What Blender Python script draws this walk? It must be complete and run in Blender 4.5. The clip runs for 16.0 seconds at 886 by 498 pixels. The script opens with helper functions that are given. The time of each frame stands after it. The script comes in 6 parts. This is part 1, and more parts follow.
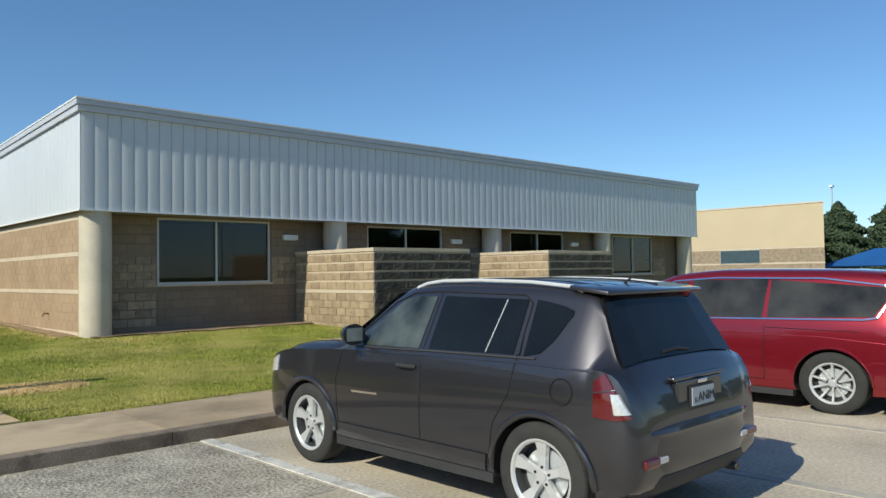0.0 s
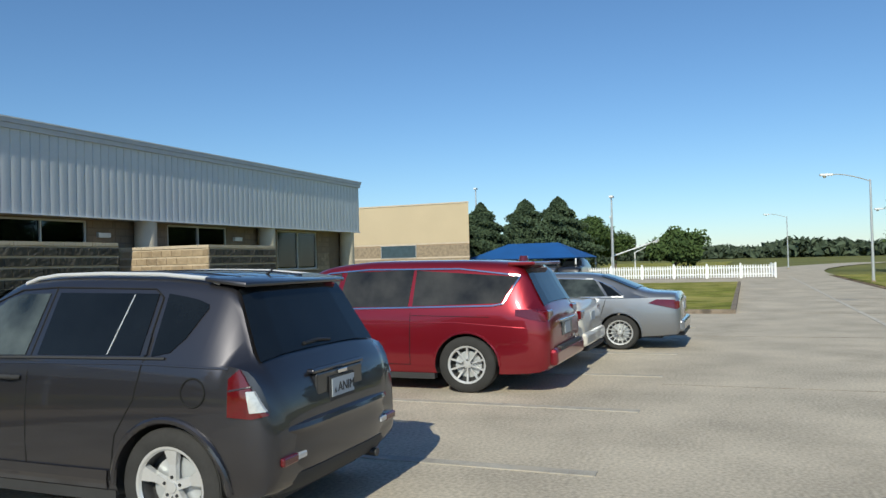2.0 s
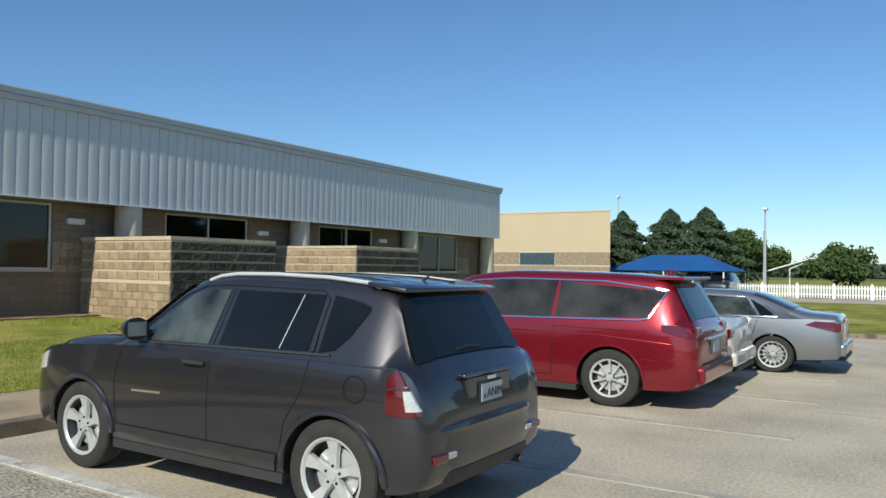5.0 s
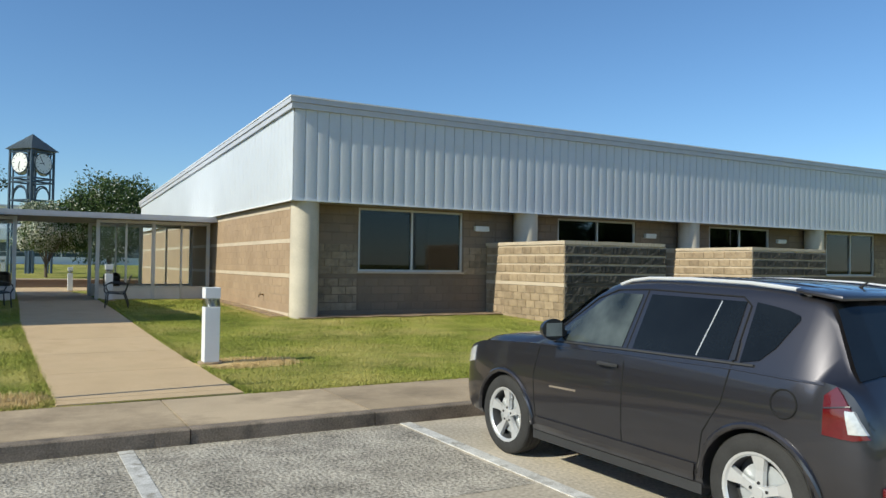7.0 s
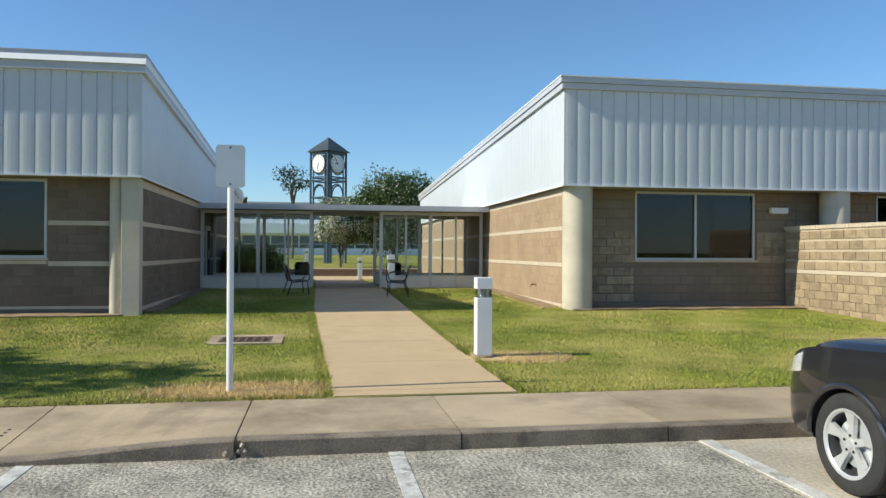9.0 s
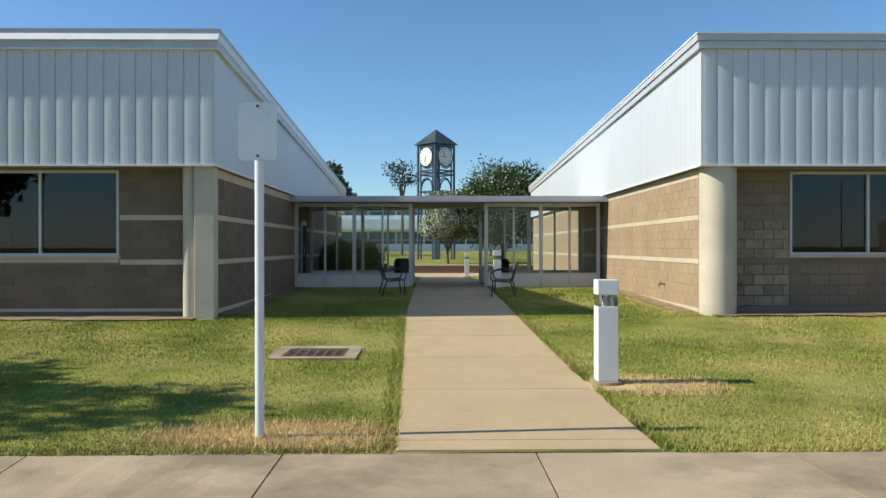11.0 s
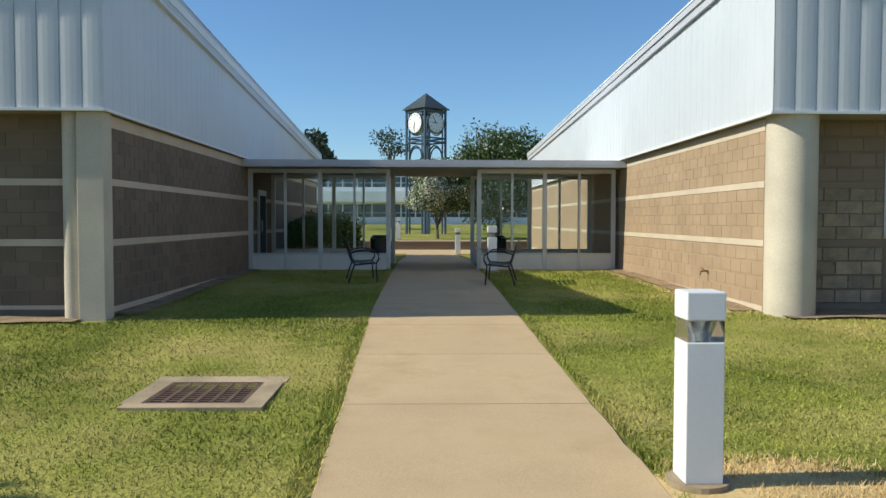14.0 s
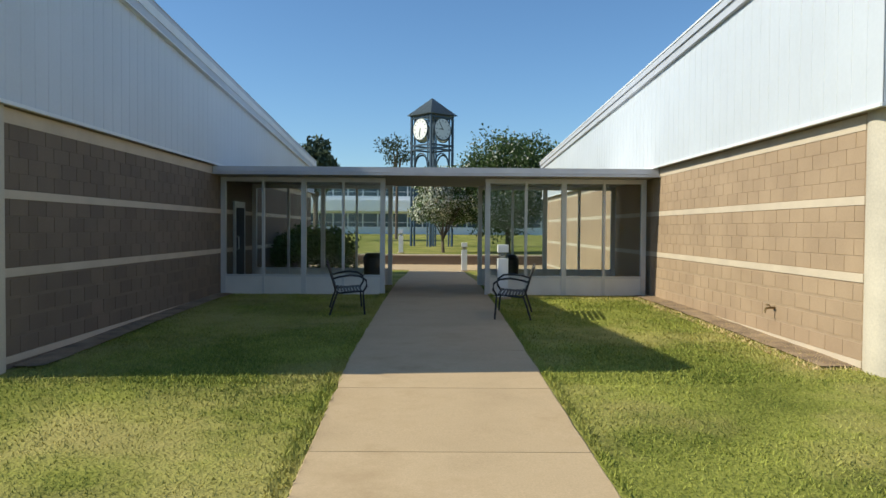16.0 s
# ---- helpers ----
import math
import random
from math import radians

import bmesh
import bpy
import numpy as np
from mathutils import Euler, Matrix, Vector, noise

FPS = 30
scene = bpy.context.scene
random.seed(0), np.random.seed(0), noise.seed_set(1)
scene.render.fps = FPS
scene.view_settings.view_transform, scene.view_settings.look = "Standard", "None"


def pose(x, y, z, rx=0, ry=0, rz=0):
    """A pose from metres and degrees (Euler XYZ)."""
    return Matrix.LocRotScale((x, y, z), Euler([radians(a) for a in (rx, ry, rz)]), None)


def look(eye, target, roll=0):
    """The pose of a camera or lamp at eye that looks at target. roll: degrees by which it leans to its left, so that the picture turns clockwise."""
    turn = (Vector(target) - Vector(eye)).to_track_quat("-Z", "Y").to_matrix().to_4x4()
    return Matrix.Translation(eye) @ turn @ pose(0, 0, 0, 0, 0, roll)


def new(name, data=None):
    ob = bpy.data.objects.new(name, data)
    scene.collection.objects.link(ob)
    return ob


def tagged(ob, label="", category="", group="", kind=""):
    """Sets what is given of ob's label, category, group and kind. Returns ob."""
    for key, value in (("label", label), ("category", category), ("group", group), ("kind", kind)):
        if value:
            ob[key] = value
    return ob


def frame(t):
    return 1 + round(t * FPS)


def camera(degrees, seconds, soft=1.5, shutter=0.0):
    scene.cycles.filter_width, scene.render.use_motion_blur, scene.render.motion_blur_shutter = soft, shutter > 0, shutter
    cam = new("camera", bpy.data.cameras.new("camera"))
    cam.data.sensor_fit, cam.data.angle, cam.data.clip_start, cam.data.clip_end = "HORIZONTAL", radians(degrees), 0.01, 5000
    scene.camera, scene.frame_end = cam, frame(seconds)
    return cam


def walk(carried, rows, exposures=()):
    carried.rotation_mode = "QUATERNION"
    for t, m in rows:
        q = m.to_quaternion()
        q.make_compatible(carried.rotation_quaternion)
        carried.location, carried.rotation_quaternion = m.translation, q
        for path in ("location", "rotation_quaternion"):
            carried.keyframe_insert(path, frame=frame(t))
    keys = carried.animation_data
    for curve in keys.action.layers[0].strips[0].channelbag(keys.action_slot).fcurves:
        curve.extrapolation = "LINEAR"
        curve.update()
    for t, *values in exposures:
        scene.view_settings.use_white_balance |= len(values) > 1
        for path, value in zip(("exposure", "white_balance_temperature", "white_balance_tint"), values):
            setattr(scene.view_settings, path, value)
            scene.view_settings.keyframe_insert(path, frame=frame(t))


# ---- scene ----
cam = camera(60.7, 16.0)
PATH = [
    (0, (0.043, 0.076, 1.678), (1.421, 1.524, 1.742), -0.9),
    (0.5, (0.155, 0.085, 1.657), (1.601, 1.465, 1.72), -1.3),
    (1, (0.213, 0.083, 1.645), (1.777, 1.328, 1.699), -1.4),
    (1.5, (0.271, 0.063, 1.646), (1.992, 1.082, 1.688), -1.5),
    (2, (0.343, 0.051, 1.638), (2.2, 0.793, 1.673), -1.5),
    (2.5, (0.328, -0.007, 1.65), (2.273, 0.461, 1.676), -1.7),
    (3, (0.309, -0.033, 1.653), (2.283, 0.283, 1.68), -1.4),
    (3.2, (0.309, -0.033, 1.653), (2.283, 0.283, 1.68), -1.4),
    (5.5, (0.105, 0.089, 1.683), (1.614, 1.4, 1.734), 1.2),
    (6, (0.058, 0.083, 1.682), (1.387, 1.578, 1.731), 1.1),
    (6.5, (0.007, 0.104, 1.689), (1.16, 1.737, 1.734), 1.0),
    (7, (-0.023, 0.2, 1.694), (0.964, 1.939, 1.737), 0.8),
    (7.5, (-0.035, 0.333, 1.671), (0.791, 2.154, 1.711), 0.8),
    (8, (0.031, 0.492, 1.67), (0.691, 2.379, 1.707), 0.8),
    (8.5, (0.173, 0.744, 1.692), (0.659, 2.683, 1.719), 0.6),
    (9, (0.231, 1.146, 1.681), (0.556, 3.119, 1.688), 0.3),
    (9.5, (0.352, 1.709, 1.655), (0.552, 3.699, 1.63), -0.1),
    (12, (0.74, 4.803, 1.683), (0.748, 6.803, 1.688), 0.1),
    (12.5, (0.736, 5.475, 1.68), (0.748, 7.475, 1.68), -0.1),
    (13, (0.807, 6.15, 1.692), (0.835, 8.15, 1.668), -0.1),
    (13.5, (0.883, 6.813, 1.697), (0.92, 8.812, 1.642), 0.0),
    (14, (0.982, 7.443, 1.721), (1.026, 9.441, 1.644), 0.1),
    (14.5, (1.078, 8.199, 1.82), (1.125, 10.196, 1.731), 0.4),
    (15, (1.097, 8.831, 1.855), (1.139, 10.829, 1.776), 0.5),
    (15.5, (1.156, 9.503, 1.869), (1.187, 11.502, 1.806), 0.6),
    (16, (1.167, 10.135, 1.909), (1.189, 12.134, 1.855), 0.4),
]
walk(cam, [(t, look(eye, target, roll)) for t, eye, target, roll in PATH],
     exposures=((0.0, 0.02, 5980, 3), (1.5, -0.08, 5980, 3), (3.2, -0.17, 5980, 3), (5.5, 0.02, 5980, 3), (7.0, 0.12, 6000, 3), (9.0, 0.28, 6060, 3), (12.0, 0.22, 6120, 3), (16.0, 0.17, 6120, 3)))

# ---- sun, sky and exposure ----
SUN_DIR = Vector((7.55, 0.62, -5.5)).normalized()
SUN_ELEV = math.asin(-SUN_DIR.z)
world = bpy.data.worlds.new("sky")
scene.world = world
world.use_nodes = True
wn = world.node_tree
sky = wn.nodes.new("ShaderNodeTexSky")
sky.sky_type = 'NISHITA'
sky.sun_disc = False
sky.sun_elevation = SUN_ELEV
sky.sun_rotation = math.atan2(-SUN_DIR.x, -SUN_DIR.y)
sky.air_density, sky.dust_density, sky.ozone_density = 1.0, 0.15, 6.0
wn.links.new(sky.outputs[0], wn.nodes["Background"].inputs[0])
wn.nodes["Background"].inputs[1].default_value = 0.117
sun_data = bpy.data.lights.new("sun", 'SUN')
sun_data.energy, sun_data.angle, sun_data.color = 4.8, radians(0.53), (1.0, 0.89, 0.70)
sun = new("sun", sun_data)
sun.matrix_world = look((-60, -8, 45), Vector((-60, -8, 45)) + SUN_DIR)


# ---- materials ----
def mat(name, color, rough=0.8, metal=0.0, vary=0.12, scale=3.0, fine=60.0, bump=0.15, tint=None, rand=0.0, island=0.0, coat=0.0, spec=0.5, fine_amt=0.5, dist=0.01, patch=None):
    """A surface with variation at two scales in object space, fine relief, and a shift per piece."""
    m = bpy.data.materials.new(name)
    m.use_nodes = True
    n, l = m.node_tree.nodes, m.node_tree.links
    b = n["Principled BSDF"]
    b.inputs["Roughness"].default_value, b.inputs["Metallic"].default_value = rough, metal
    b.inputs["Coat Weight"].default_value, b.inputs["Coat Roughness"].default_value = coat, 0.04
    b.inputs["Specular IOR Level"].default_value = spec
    tc = n.new("ShaderNodeTexCoord")
    geo = n.new("ShaderNodeNewGeometry")
    big, small = n.new("ShaderNodeTexNoise"), n.new("ShaderNodeTexNoise")
    for node, s, d in ((big, scale, 5), (small, fine, 3)):
        node.inputs["Scale"].default_value, node.inputs["Detail"].default_value = s, d
        l.new(geo.outputs["Position"], node.inputs["Vector"])
    mix = n.new("ShaderNodeMath")
    mix.operation = 'MULTIPLY_ADD'
    l.new(small.outputs[0], mix.inputs[0])
    mix.inputs[1].default_value = fine_amt
    l.new(big.outputs[0], mix.inputs[2])
    fac = n.new("ShaderNodeMapRange")
    fac.inputs[1].default_value, fac.inputs[2].default_value = 0.3 + fine_amt * 0.35, 0.7 + fine_amt * 0.65
    l.new(mix.outputs[0], fac.inputs[0])
    last = fac.outputs[0]
    if rand or island:
        src = n.new("ShaderNodeObjectInfo").outputs["Random"] if rand else geo.outputs["Random Per Island"]
        a = n.new("ShaderNodeMath")
        a.operation = 'MULTIPLY_ADD'
        l.new(src, a.inputs[0])
        a.inputs[1].default_value = rand or island
        l.new(fac.outputs[0], a.inputs[2])
        a2 = n.new("ShaderNodeMath")
        a2.operation = 'MULTIPLY'
        a2.inputs[1].default_value = 1 / (1 + (rand or island))
        l.new(a.outputs[0], a2.inputs[0])
        last = a2.outputs[0]
    ramp = n.new("ShaderNodeMix")
    ramp.data_type = 'RGBA'
    c = Vector(color)
    lo, hi = c * (1 - vary), (Vector(tint) if tint else c * (1 + vary))
    ramp.inputs[6].default_value, ramp.inputs[7].default_value = (*lo, 1), (*hi, 1)
    l.new(last, ramp.inputs[0])
    shade = ramp.outputs[2]
    if patch:
        # irregular stains or worn areas: colour, size, where they begin and end, strength
        pc, ps, p0, p1, pk = patch
        pn, pm, px = n.new("ShaderNodeTexNoise"), n.new("ShaderNodeMapRange"), n.new("ShaderNodeMix")
        pn.inputs["Scale"].default_value, pn.inputs["Detail"].default_value, pn.inputs["Roughness"].default_value = ps, 6, 0.65
        l.new(geo.outputs["Position"], pn.inputs["Vector"])
        pm.inputs[1].default_value, pm.inputs[2].default_value, pm.inputs[4].default_value = p0, p1, pk
        l.new(pn.outputs[0], pm.inputs[0])
        px.data_type = 'RGBA'
        px.inputs[7].default_value = (*pc, 1)
        l.new(pm.outputs[0], px.inputs[0])
        l.new(shade, px.inputs[6])
        shade = px.outputs[2]
    l.new(shade, b.inputs["Base Color"])
    if bump:
        bp = n.new("ShaderNodeBump")
        bp.inputs["Strength"].default_value, bp.inputs["Distance"].default_value = bump, dist
        l.new(mix.outputs[0], bp.inputs["Height"])
        l.new(bp.outputs[0], b.inputs["Normal"])
    return m


def glass_mat(name, color, rough=0.0, mix=0.12, ior=1.5):
    """Thin glazing: a clear pane that mirrors by Fresnel and tints what is behind it."""
    m = bpy.data.materials.new(name)
    m.use_nodes = True
    n, l = m.node_tree.nodes, m.node_tree.links
    n.remove(n["Principled BSDF"])
    t, g, f, x = n.new("ShaderNodeBsdfTransparent"), n.new("ShaderNodeBsdfGlossy"), n.new("ShaderNodeFresnel"), n.new("ShaderNodeMixShader")
    t.inputs[0].default_value = (*color, 1)
    g.inputs["Roughness"].default_value = rough
    f.inputs[0].default_value = ior
    ad = n.new("ShaderNodeMath")
    ad.inputs[1].default_value = mix
    l.new(f.outputs[0], ad.inputs[0])
    l.new(ad.outputs[0], x.inputs[0])
    l.new(t.outputs[0], x.inputs[1])
    l.new(g.outputs[0], x.inputs[2])
    l.new(x.outputs[0], n["Material Output"].inputs[0])
    return m


M_LOT = mat("concrete_lot", (0.47, 0.41, 0.32), 0.9, vary=0.36, scale=0.8, fine=30, bump=0.5, fine_amt=1.2, patch=((0.27, 0.23, 0.175), 0.45, 0.52, 0.74, 0.5))
M_LOTD = mat("worn_lot", (0.29, 0.255, 0.20), 0.92, vary=0.7, scale=2.4, fine=34, bump=1.0, tint=(0.62, 0.56, 0.46), fine_amt=1.9, patch=((0.15, 0.13, 0.10), 1.3, 0.52, 0.70, 0.5))
M_STRIPE = mat("worn_white_stripe", (0.48, 0.46, 0.42), 0.85, vary=0.3, scale=6, fine=90, tint=(0.74, 0.72, 0.68), bump=0.3, fine_amt=1.0, patch=((0.26, 0.24, 0.20), 5.0, 0.53, 0.62, 0.9))
M_STRIPE2 = mat("faded_stripe", (0.36, 0.33, 0.285), 0.88, vary=0.2, scale=5, fine=70, tint=(0.52, 0.48, 0.41), bump=0.3, patch=((0.42, 0.37, 0.30), 2.0, 0.45, 0.6, 0.8))
M_LANE = mat("faded_lane_paint", (0.46, 0.42, 0.355), 0.88, vary=0.15, scale=3, fine=60, tint=(0.60, 0.56, 0.49), bump=0.3)
M_KERB = mat("kerb_concrete", (0.20, 0.16, 0.12), 0.9, vary=0.45, scale=2.5, fine=60, tint=(0.34, 0.27, 0.20), bump=0.6, fine_amt=0.8, patch=((0.06, 0.05, 0.04), 2.2, 0.52, 0.66, 0.7))
M_WALK = mat("sidewalk_concrete", (0.43, 0.325, 0.205), 0.88, vary=0.3, scale=1.1, fine=60, tint=(0.57, 0.445, 0.295), bump=0.35, rand=0.5, fine_amt=0.7, patch=((0.20, 0.15, 0.095), 0.75, 0.47, 0.64, 0.75))
M_PATH = mat("path_concrete", (0.51, 0.365, 0.205), 0.88, vary=0.22, scale=0.9, fine=70, tint=(0.65, 0.48, 0.285), bump=0.3, rand=0.3, fine_amt=0.7, patch=((0.38, 0.26, 0.135), 0.9, 0.50, 0.68, 0.65))
M_JOINT = mat("dark_joint", (0.22, 0.165, 0.11), 0.95, vary=0.3)
M_TURF = mat("turf", (0.12, 0.165, 0.020), 0.95, vary=0.5, scale=0.8, fine=34, tint=(0.36, 0.36, 0.075), bump=0.9, fine_amt=0.9, dist=0.03, spec=0.1, patch=((0.50, 0.41, 0.15), 0.42, 0.45, 0.66, 0.7))
M_DRY = mat("dry_grass", (0.58, 0.41, 0.18), 0.95, vary=0.3, scale=3, fine=40, tint=(0.74, 0.55, 0.28), bump=0.6, spec=0.1)
M_SOIL = mat("bare_soil", (0.22, 0.15, 0.09), 0.95, vary=0.4, scale=3, fine=50, tint=(0.42, 0.30, 0.18), bump=0.6)
M_FIELD = mat("far_field", (0.14, 0.16, 0.045), 0.95, vary=0.3, scale=0.06, fine=1.5, tint=(0.24, 0.23, 0.08), bump=0.2, spec=0.1)
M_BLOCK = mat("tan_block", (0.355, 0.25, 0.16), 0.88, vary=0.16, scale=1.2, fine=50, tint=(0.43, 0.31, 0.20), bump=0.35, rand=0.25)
# Darker copy of tan_block, shade included, for unlit walls and the low wall.
M_BLOCK_SHADE = mat("shaded_brown_block", (0.165, 0.125, 0.09), 0.88, vary=0.2, scale=1.2, fine=50, tint=(0.22, 0.165, 0.118), bump=0.35, rand=0.8)
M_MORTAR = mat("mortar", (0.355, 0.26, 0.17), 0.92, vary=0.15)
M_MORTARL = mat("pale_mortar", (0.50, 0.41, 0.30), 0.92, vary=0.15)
# Mortar darkened the same way for the walls in shade.
M_MORTAR_SHADE = mat("shaded_mortar", (0.19, 0.145, 0.105), 0.92, vary=0.15)
M_BAND = mat("light_block_band", (0.55, 0.46, 0.35), 0.85, vary=0.14, scale=2, fine=50, bump=0.2, rand=0.3)
M_ROUGH = mat("split_face_block", (0.25, 0.205, 0.15), 0.92, vary=0.42, scale=5, fine=45, tint=(0.44, 0.345, 0.235), bump=0.7, rand=0.7)
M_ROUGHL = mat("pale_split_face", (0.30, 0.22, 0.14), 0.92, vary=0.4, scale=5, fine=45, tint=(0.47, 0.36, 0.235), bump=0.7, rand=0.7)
# South screen faces: black staining plus their shade in one near-black colour.
M_STAINED_SHADE = mat("shaded_stained_face", (0.045, 0.04, 0.034), 0.92, vary=0.55, scale=4, fine=40, tint=(0.12, 0.105, 0.085), bump=0.8, rand=0.6)
M_METAL = mat("painted_siding", (0.58, 0.605, 0.64), 0.42, vary=0.05, scale=0.6, fine=20, bump=0.03, spec=0.5)
M_COPING = mat("grey_coping", (0.50, 0.51, 0.55), 0.4, vary=0.06, bump=0.02)
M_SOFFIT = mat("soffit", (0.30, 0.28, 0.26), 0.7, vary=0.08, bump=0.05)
M_COL = mat("painted_column", (0.54, 0.48, 0.385), 0.7, vary=0.2, scale=1.1, fine=40, bump=0.08)
M_ALU = mat("aluminium_frame", (0.55, 0.55, 0.54), 0.45, metal=0.3, vary=0.05, bump=0.02)
M_WHITE = mat("white_paint", (0.74, 0.75, 0.76), 0.5, vary=0.05, bump=0.03)
M_PANEL = mat("white_panel", (0.66, 0.64, 0.60), 0.6, vary=0.07, bump=0.03)
M_BLACK = mat("black_metal", (0.018, 0.018, 0.02), 0.5, vary=0.2, bump=0.05)
M_RUST = mat("rusty_iron", (0.12, 0.07, 0.05), 0.85, vary=0.4, scale=6, fine=80, bump=0.4)
# Near-black stands for indoor dimness, on the rooms and the door glass.
M_DARKIN = mat("indoor_dimness", (0.022, 0.030, 0.038), 0.9, vary=0.2)
M_GALV = mat("galvanised_steel", (0.55, 0.57, 0.58), 0.4, metal=0.5, vary=0.08, bump=0.03)
M_BLUE = mat("blue_steel", (0.032, 0.058, 0.09), 0.45, vary=0.12, bump=0.03)
M_TOWERROOF = mat("standing_seam_roof", (0.07, 0.09, 0.10), 0.45, vary=0.15, bump=0.03)
M_CREAM = mat("cream_render", (0.52, 0.425, 0.285), 0.85, vary=0.06, scale=0.4, bump=0.1)
M_LEAF = mat("leaf_green", (0.055, 0.108, 0.022), 0.7, vary=0.4, scale=0.5, fine=6, tint=(0.15, 0.235, 0.055), bump=0, island=0.8, spec=0.2)
# Haze over the cedars is mixed in: a lighter, bluish green.
M_CONIFER = mat("hazed_conifer_green", (0.042, 0.072, 0.045), 0.75, vary=0.4, scale=0.5, fine=6, tint=(0.11, 0.155, 0.085), bump=0, island=0.9, spec=0.2)
M_FARLEAF = mat("far_tree_green", (0.05, 0.075, 0.05), 0.85, vary=0.35, scale=0.3, fine=3, tint=(0.11, 0.14, 0.09), bump=0, island=0.8, spec=0.1)
M_ROADLEAF = mat("roadside_leaf", (0.040, 0.078, 0.026), 0.75, vary=0.45, scale=0.5, fine=6, tint=(0.11, 0.165, 0.052), bump=0, island=0.9, spec=0.2)
M_BLOSSOM = mat("white_blossom", (0.72, 0.72, 0.60), 0.7, vary=0.25, scale=3, fine=12, bump=0, island=0.8, spec=0.2)
M_BARK = mat("bark", (0.13, 0.10, 0.075), 0.9, vary=0.35, scale=4, fine=30, bump=0.6)
M_BLADE = mat("grass_blade", (0.13, 0.20, 0.022), 0.75, vary=0.4, scale=0.8, fine=8, tint=(0.46, 0.46, 0.10), bump=0, island=1.2, spec=0.15, patch=((0.50, 0.41, 0.15), 0.42, 0.45, 0.66, 0.7))
M_STRAW = mat("straw_blade", (0.62, 0.44, 0.19), 0.8, vary=0.3, scale=2, fine=5, tint=(0.80, 0.62, 0.32), bump=0, island=0.9, spec=0.15)
M_PLASTIC = mat("clear_lens_body", (0.6, 0.62, 0.63), 0.15, metal=0.8, vary=0.05, bump=0)
G_WIN = glass_mat("window_glass", (0.32, 0.38, 0.43), 0.0, 0.006)
G_CLEAR = glass_mat("corridor_glass", (0.94, 0.96, 0.96), 0.0, 0.0, 1.25)
G_LENS = glass_mat("lens_glass", (0.9, 0.92, 0.92), 0.05, 0.10)


# ---- mesh helpers ----
def box(bm, x0, x1, y0, y1, z0, z1, bev=0.0):
    r = bmesh.ops.create_cube(bm, size=1.0, matrix=Matrix.Translation(((x0 + x1) / 2, (y0 + y1) / 2, (z0 + z1) / 2)) @ Matrix.Diagonal((x1 - x0, y1 - y0, z1 - z0, 1)))
    if bev:
        es = list({e for v in r["verts"] for e in v.link_edges})
        bmesh.ops.bevel(bm, geom=es, offset=bev, segments=2, affect='EDGES', profile=0.5)
    return bm


def boxes(*dims, bev=0.0):
    bm = bmesh.new()
    for d in dims:
        box(bm, *d, bev=bev)
    return bm


def cyl(bm, p, q, r0, r1=None, seg=16, caps=True):
    p, q = Vector(p), Vector(q)
    d = q - p
    m = Matrix.Translation((p + q) / 2) @ d.to_track_quat('Z', 'Y').to_matrix().to_4x4()
    bmesh.ops.create_cone(bm, cap_ends=caps, segments=seg, radius1=r0, radius2=r0 if r1 is None else r1, depth=d.length, matrix=m)
    return bm


def tube(pts, r, seg=8):
    """A round bar that follows points."""
    bm = bmesh.new()
    pts = [Vector(p) for p in pts]
    rings = []
    for i, p in enumerate(pts):
        d = (pts[min(i + 1, len(pts) - 1)] - pts[max(i - 1, 0)]).normalized()
        a = d.cross(Vector((0.31, 0.17, 0.93))).normalized()
        b = d.cross(a)
        rr = r[i] if isinstance(r, (list, tuple)) else r
        rings.append([bm.verts.new(p + rr * (math.cos(k * math.tau / seg) * a + math.sin(k * math.tau / seg) * b)) for k in range(seg)])
    for u, v in zip(rings, rings[1:]):
        for k in range(seg):
            bm.faces.new((u[k], u[(k + 1) % seg], v[(k + 1) % seg], v[k]))
    bm.faces.new(rings[0][::-1])
    bm.faces.new(rings[-1])
    return bm


def part(name, bm, material, parent=None, label="", smooth=False):
    """Link a bmesh as one mesh object under a thing or a part."""
    me = bpy.data.meshes.new(name)
    bmesh.ops.recalc_face_normals(bm, faces=bm.faces)
    bm.to_mesh(me)
    bm.free()
    if smooth:
        me.shade_smooth()
        me.set_sharp_from_angle(angle=radians(38))
    me.materials.append(material)
    ob = new(name, me)
    ob.parent = parent
    if label:
        tagged(ob, label)
    return ob


def raw(name, verts, faces, material, parent=None):
    me = bpy.data.meshes.new(name)
    me.from_pydata(verts, [], faces)
    me.materials.append(material)
    ob = new(name, me)
    ob.parent = parent
    return ob


def thing(name, at, label, category, group="", rz=0.0, kind=""):
    ob = new(name)
    ob.matrix_world = pose(*at, 0, 0, rz)
    return tagged(ob, label, category, group, kind)


def gz(x, y):
    """Height of the lawn: it climbs gently from the kerb to the buildings."""
    t = min(max((y - 10.0) / 17.0, 0), 1)
    u, v = min(max((x - 2.5) / 3.5, 0), 1), min(max((y - 12.0) / 6.0, 0), 1)
    k = min(max((y - 30.5) / 9.0, 0), 1)
    return 0.155 - 0.22 * k * k * (3 - 2 * k) + 0.27 * t * t * (3 - 2 * t) + 0.09 * u * v * (1 - t)


# ---- ground, lot, kerb, walks ----
tagged(part("ground", boxes((-2500, 2500, -2500, 2500, -0.6, -0.12)), M_FIELD), "grassy fields reaching the horizon", "ground", kind="structure")
